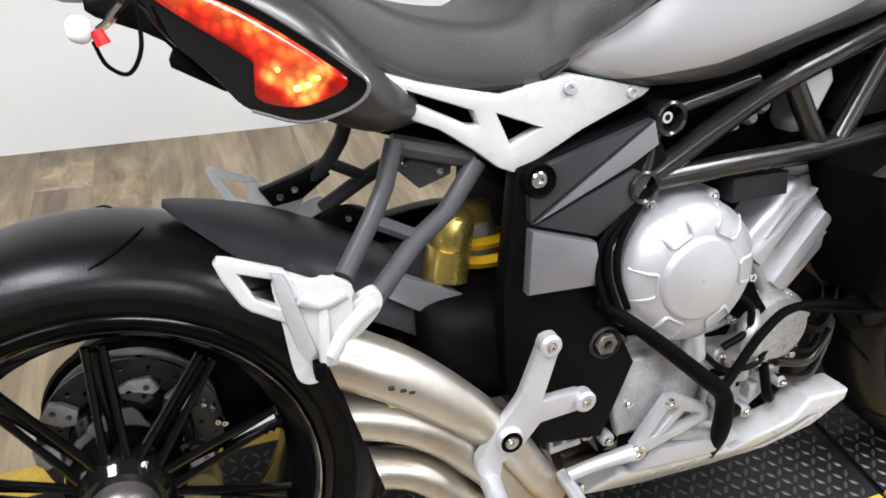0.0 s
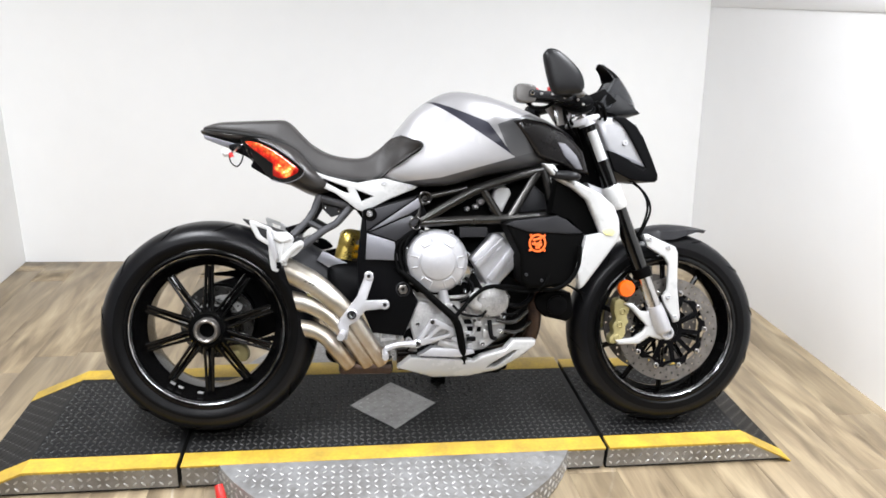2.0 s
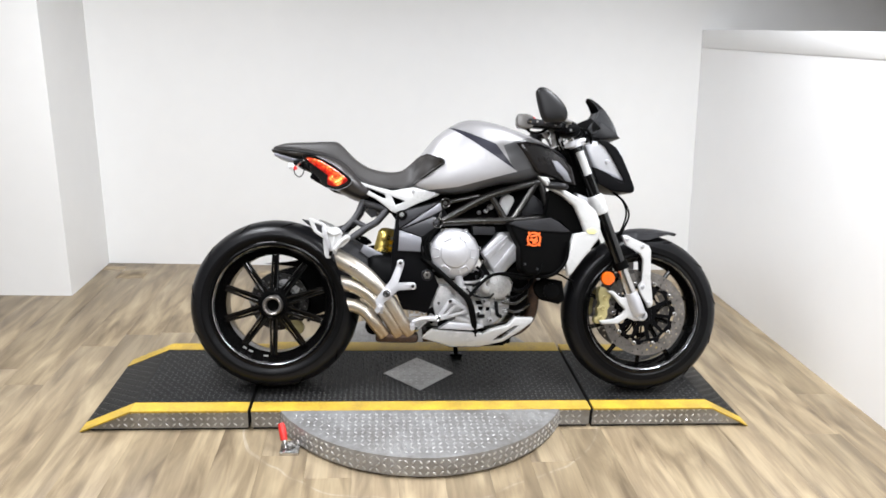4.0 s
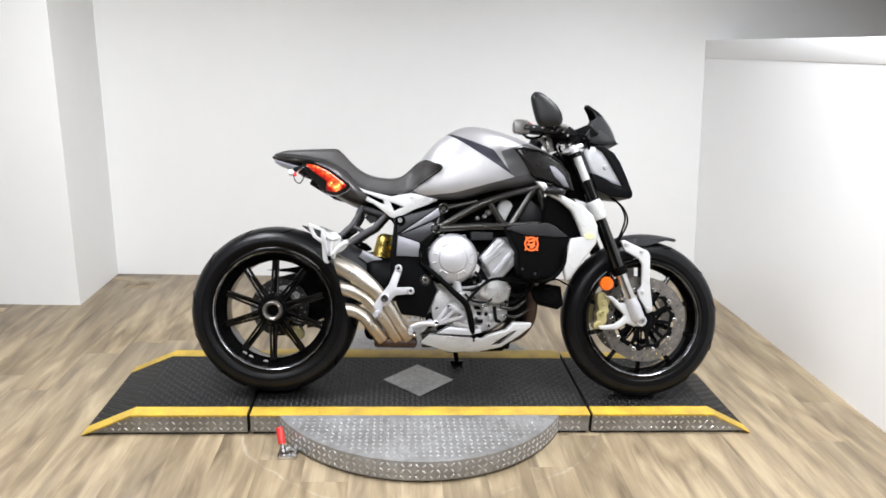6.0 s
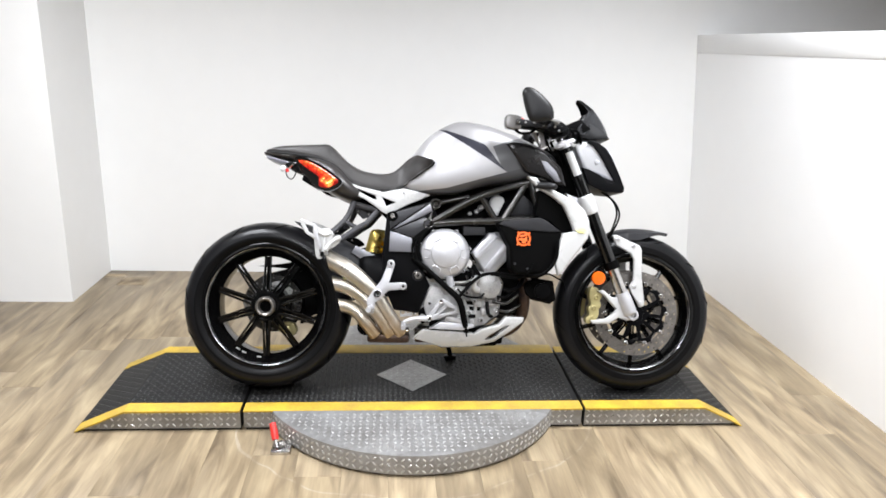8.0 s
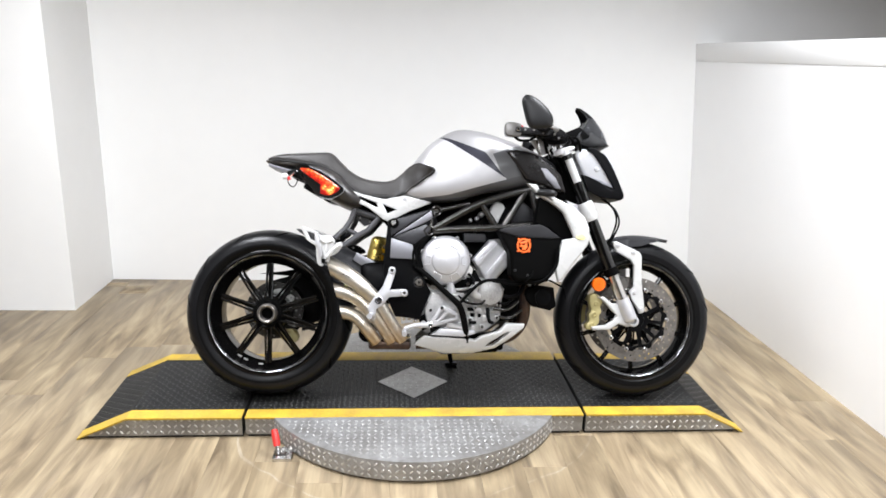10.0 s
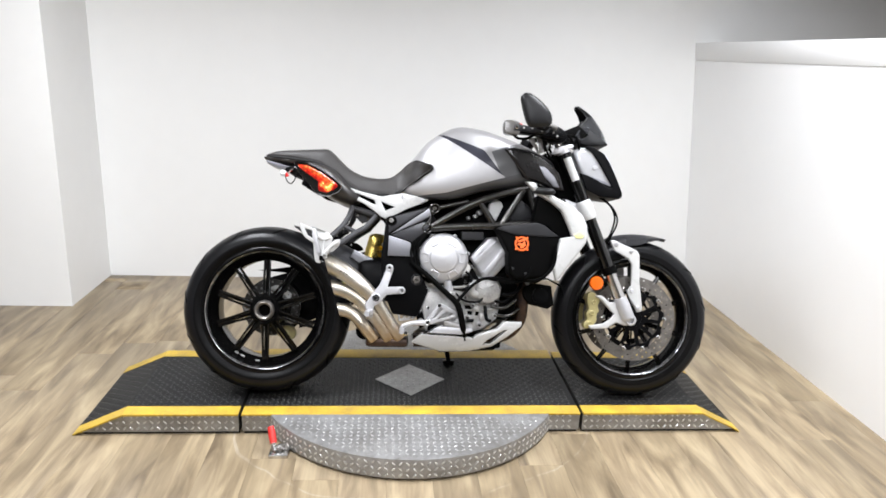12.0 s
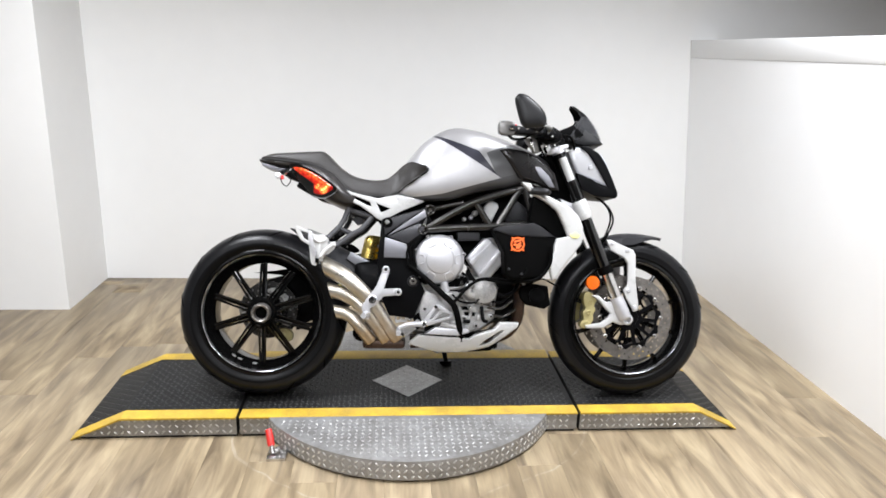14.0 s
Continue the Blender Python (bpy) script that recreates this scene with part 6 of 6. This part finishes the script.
part("switch_housing", plate(rounded([(0.99, 1.01), (1.03, 1.015), (1.085, 0.985), (1.08, 0.95), (1.03, 0.945), (0.995, 0.965)], 30), -0.20, -0.14, 0.008), SATINBLACK, bike, "black switch cluster")
part("steering_head", plate([(1.0, 0.90), (1.035, 0.925), (1.095, 0.93), (1.165, 0.78), (1.205, 0.66), (1.17, 0.58), (1.09, 0.60), (1.05, 0.74)], -0.085, 0.085, 0.012), DEEPBLACK, bike, "black steering head and radiator side")
part("lower_yoke", plate([(1.10, 0.75), (1.19, 0.72), (1.2, 0.69), (1.12, 0.70)], -0.12, 0.12, 0.008), CAST, bike)
bar = part("handlebar", tube([(0.965, -0.33, 0.985), (1.0, -0.24, 0.995), (1.04, -0.12, 0.995), (1.05, 0, 0.995), (1.04, 0.12, 0.995), (1.0, 0.24, 0.995), (0.965, 0.33, 0.985)], 0.013, 40, 12), SATINBLACK, bike, "black tapered handlebar")
for s in (-1, 1):
    part("grip", tube([(0.995, s * 0.25, 0.993), (0.94, s * 0.39, 0.978)], 0.017, 2, 14, False), DEEPBLACK, bar, "black rubber grip")
    part("switch_box", box(0.985, 1.03, s * 0.2 - 0.022, s * 0.2 + 0.022, 0.97, 1.015, bevel=0.006), SATINBLACK, bar)
    part("lever", tube([(1.03, s * 0.19, 0.99), (1.03, s * 0.28, 0.985), (0.985, s * 0.38, 0.975)], [0.008, 0.007, 0.005], 14, 10), CASTDARK, bar)
    mm = part("mirror", pillow(rounded([(0.879, 1.048), (0.885, 1.062), (0.898, 1.066), (0.918, 1.060), (0.951, 1.035), (0.974, 1.008), (0.982, 0.985), (0.980, 0.970), (0.970, 0.960), (0.92, 0.955), (0.905, 0.962), (0.896, 0.978), (0.885, 1.015)], 78), s * 0.44, -s * 0.014, 8, 0.014, 0.4), MIRRORBACK, bar, "dark teardrop mirror shell")
    part("mirror_stalk", tube([(0.945, s * 0.44, 0.965), (0.96, s * 0.40, 0.962), (0.965, s * 0.36, 0.978)], 0.007, 10, 10), SATINBLACK, bar)
part("lever_guard", plate(rounded([(0.884, 0.984), (0.892, 0.996), (0.93, 0.993), (1.0, 0.984), (1.0, 0.968), (0.93, 0.972), (0.89, 0.974)], 40), -0.26, -0.235, 0.005), GREYPLASTIC, bar)
res = part("brake_reservoir", plate(rounded([(0.849, 0.998), (0.858, 1.010), (0.893, 1.009), (0.908, 0.998), (0.906, 0.968), (0.895, 0.960), (0.860, 0.962), (0.850, 0.972)], 40), -0.258, -0.222, 0.006, seg=3), RESERVOIR, bar, "smoky grey brake fluid reservoir")
part("reservoir_hose", tube([(0.885, -0.24, 0.962), (0.905, -0.245, 0.948), (0.94, -0.235, 0.952), (0.965, -0.22, 0.968)], 0.005, 14, 8), DEEPBLACK, res)
clutter = part("lever_bracket", plate([(0.955, 0.962), (0.985, 0.968), (1.03, 0.945), (1.022, 0.918), (0.992, 0.908), (0.975, 0.935)], -0.175, -0.15, 0.003), CAST, bar, "bright cast lever bracket")
part("bracket_fin", plate([(0.972, 0.962), (0.982, 0.960), (0.992, 0.912), (0.984, 0.910)], -0.182, -0.172, 0.001), STEEL, clutter)
part("bracket_fin", plate([(1.002, 0.955), (1.012, 0.952), (1.018, 0.915), (1.010, 0.912)], -0.182, -0.172, 0.001), GREYPLASTIC, clutter)
for x, z in ((1.036, 0.938), (1.052, 0.950), (1.066, 0.942), (1.045, 0.965)):
    part("fitting", lathe([(0.008, -0.155), (0.008, -0.172), (0.005, -0.176), (0.001, -0.176)], x, z, 10), STEEL, clutter)
part("switch_lead", tube([(0.995, -0.2, 0.97), (1.01, -0.19, 0.93), (1.03, -0.17, 0.90), (1.05, -0.15, 0.885)], 0.0038, 14, 6), DEEPBLACK, clutter)
part("brake_line", tube([(1.035, -0.21, 0.975), (1.08, -0.17, 0.985), (1.12, -0.13, 0.975), (1.14, -0.10, 0.94)], 0.0035, 16, 6), DEEPBLACK, clutter)
for x, z in ((1.07, 0.985), (1.09, 0.978), (1.10, 0.962)):
    part("banjo", lathe([(0.010, -0.14), (0.010, -0.15), (0.007, -0.155), (0.001, -0.155)], x, z, 10), SATINBLACK, clutter)
part("master_cylinder", plate([(0.90, 0.995), (0.96, 0.998), (1.05, 0.985), (1.07, 0.965), (1.04, 0.955), (0.96, 0.968), (0.90, 0.972)], -0.235, -0.18, 0.006), SATINBLACK, bar)
bolt("bolt", 0.894, -0.262, 0.985, 0.006, 0.004, CHROME, bar)
for bx, bz in ((0.92, 0.984), (0.95, 0.984), (0.985, 0.975), (1.03, 0.975), (1.045, 0.962)):
    bolt("bolt", bx, -0.26 if bx < 1.0 else -0.235, bz, 0.004, 0.003, CASTDARK, bar)
part("stop_button", box(0.905, 0.917, -0.24, -0.227, 0.993, 1.003, bevel=0.002), REDPART, bar, "red button")
part("kill_switch", box(0.95, 0.963, -0.225, -0.2, 0.995, 1.012, bevel=0.002), REDPART, bar, "red stop switch")
part("dashboard", plate([(1.08, 1.0), (1.16, 1.035), (1.20, 1.0), (1.15, 0.965), (1.09, 0.97)], -0.08, 0.08, 0.01), DEEPBLACK, bike, "black instrument unit")

hl = part("headlamp_shell", plate([(1.135, 0.930), (1.165, 0.950), (1.215, 0.948), (1.25, 0.925), (1.275, 0.888), (1.305, 0.795), (1.23, 0.795), (1.165, 0.845)], -0.092, 0.092, 0.022, seg=4), LAMPSHELL, bike, "silver-white headlamp shell")
part("headlamp_lens", plate([(1.245, 0.935), (1.268, 0.922), (1.288, 0.890), (1.336, 0.775), (1.322, 0.765), (1.255, 0.90)], -0.078, 0.078, 0.012, seg=3), LENS, hl, "clear headlamp lens")
part("headlamp_chin", plate([(1.165, 0.850), (1.185, 0.800), (1.243, 0.762), (1.318, 0.757), (1.322, 0.770), (1.29, 0.805), (1.215, 0.830)], -0.097, 0.097, 0.012, seg=3), SATINBLACK, hl, "black lamp chin")
for s in (-1, 1):
    part("headlamp_surround", plate([(1.166, 0.850), (1.187, 0.788), (1.238, 0.763), (1.316, 0.756), (1.325, 0.763), (1.326, 0.778), (1.305, 0.830), (1.277, 0.890), (1.254, 0.924), (1.217, 0.948), (1.190, 0.953), (1.183, 0.945), (1.208, 0.928), (1.230, 0.898), (1.252, 0.862), (1.288, 0.799), (1.280, 0.793), (1.262, 0.800), (1.233, 0.824), (1.190, 0.843)], s * 0.086, s * 0.101, 0.004, seg=3), SATINBLACK, hl, "black headlamp surround")
    part("shell_crease", plate([(1.185, 0.846), (1.24, 0.828), (1.279, 0.812), (1.284, 0.802), (1.262, 0.806), (1.235, 0.820)], s * 0.088, s * 0.096, 0.002), PANELSILVER, hl)
    bolt("bolt", 1.222, s * 0.092, 0.872, 0.0085, 0.005 * (1 if s < 0 else -1), CAST, hl)


def taper(x, y, z):
    return (x, y * (1 - 0.55 * (z - 0.965) / 0.14), z)


def screen_row(f, back):
    """One bow of the screen from edge to edge at height f, pushed back by its thickness."""
    cx, cz = 1.289 - 0.03 * f - 0.067 * f * f, 0.972 + 0.145 * f
    ex, ez, w = (1.14 + 0.088 * f if f < 0.7 else 1.2016 - 0.04 * (f - 0.7)), 0.976 + 0.132 * f, 0.088 - 0.058 * f ** 1.4
    return [(ex + (cx - ex) * (1 - u * u) - back, w * u, ez + (cz - ez) * (1 - u * u)) for u in np.linspace(-1, 1, 13)]


scr = part("fly_screen", skin(bmesh.new(), [screen_row(f, 0.0) + screen_row(f, 0.005)[::-1] for f in np.linspace(0, 0.72, 12)]), SMOKE, bike, "smoked fly screen", 50)
part("screen_lip", skin(bmesh.new(), [screen_row(f, 0.012 * ((f - 0.72) / 0.28) ** 2) + screen_row(f, 0.009 + 0.012 * ((f - 0.72) / 0.28) ** 2)[::-1] for f in np.linspace(0.721, 1.03, 8)]), SATINBLACK, scr, "black upturned screen lip", 50)
for q in (-1, 1):
    part("screen_edge", tube([(p[0], p[1], p[2]) for p in (screen_row(f, 0.002)[0 if q < 0 else -1] for f in np.linspace(0, 0.72, 6))], 0.003, 12, 6), GREYPLASTIC, scr)
part("screen_base", plate([(1.130, 0.972), (1.155, 1.010), (1.185, 1.036), (1.215, 1.018), (1.252, 0.988), (1.276, 0.964), (1.20, 0.956)], -0.078, 0.078, 0.010, warp=taper), SATINBLACK, bike, "black screen base")
part("brake_hose", tube([(1.24, -0.06, 0.77), (1.29, -0.07, 0.73), (1.305, -0.08, 0.68), (1.285, -0.09, 0.62), (1.26, -0.09, 0.58)], 0.0035, 24, 8), DEEPBLACK, bike)
part("brake_hose", tube([(1.26, -0.05, 0.765), (1.305, -0.06, 0.72), (1.318, -0.07, 0.67), (1.29, -0.08, 0.61), (1.265, -0.08, 0.57)], 0.0035, 24, 8), DEEPBLACK, bike)

# ---- floor planks ----
plank_w, plank_l = 0.152, 1.22
me = finish(box(-plank_w / 2 + 0.0002, plank_w / 2 - 0.0002, -plank_l / 2 + 0.0002, plank_l / 2 - 0.0002, -0.005, 0.0, bevel=0.0003), "plank", WOOD)
rnd = random.Random(4)
x = -3.2 + plank_w / 2
while x < RX - 0.01:
    y = 1.6 - plank_l / 2 - rnd.random() * plank_l + plank_l
    while y > -3.0:
        ob = new("plank", me)
        ob.parent = floor
        over = max(0.0, y + plank_l / 2 - (PY if x < PX - 0.05 else NY))
        if over < plank_l - 0.05:
            ob.matrix_basis = Matrix.Translation((x, y - over / 2, 0)) @ Matrix.Diagonal((1, (plank_l - over) / plank_l, 1, 1))
        else:
            bpy.data.objects.remove(ob)
        y -= plank_l
    x += plank_w
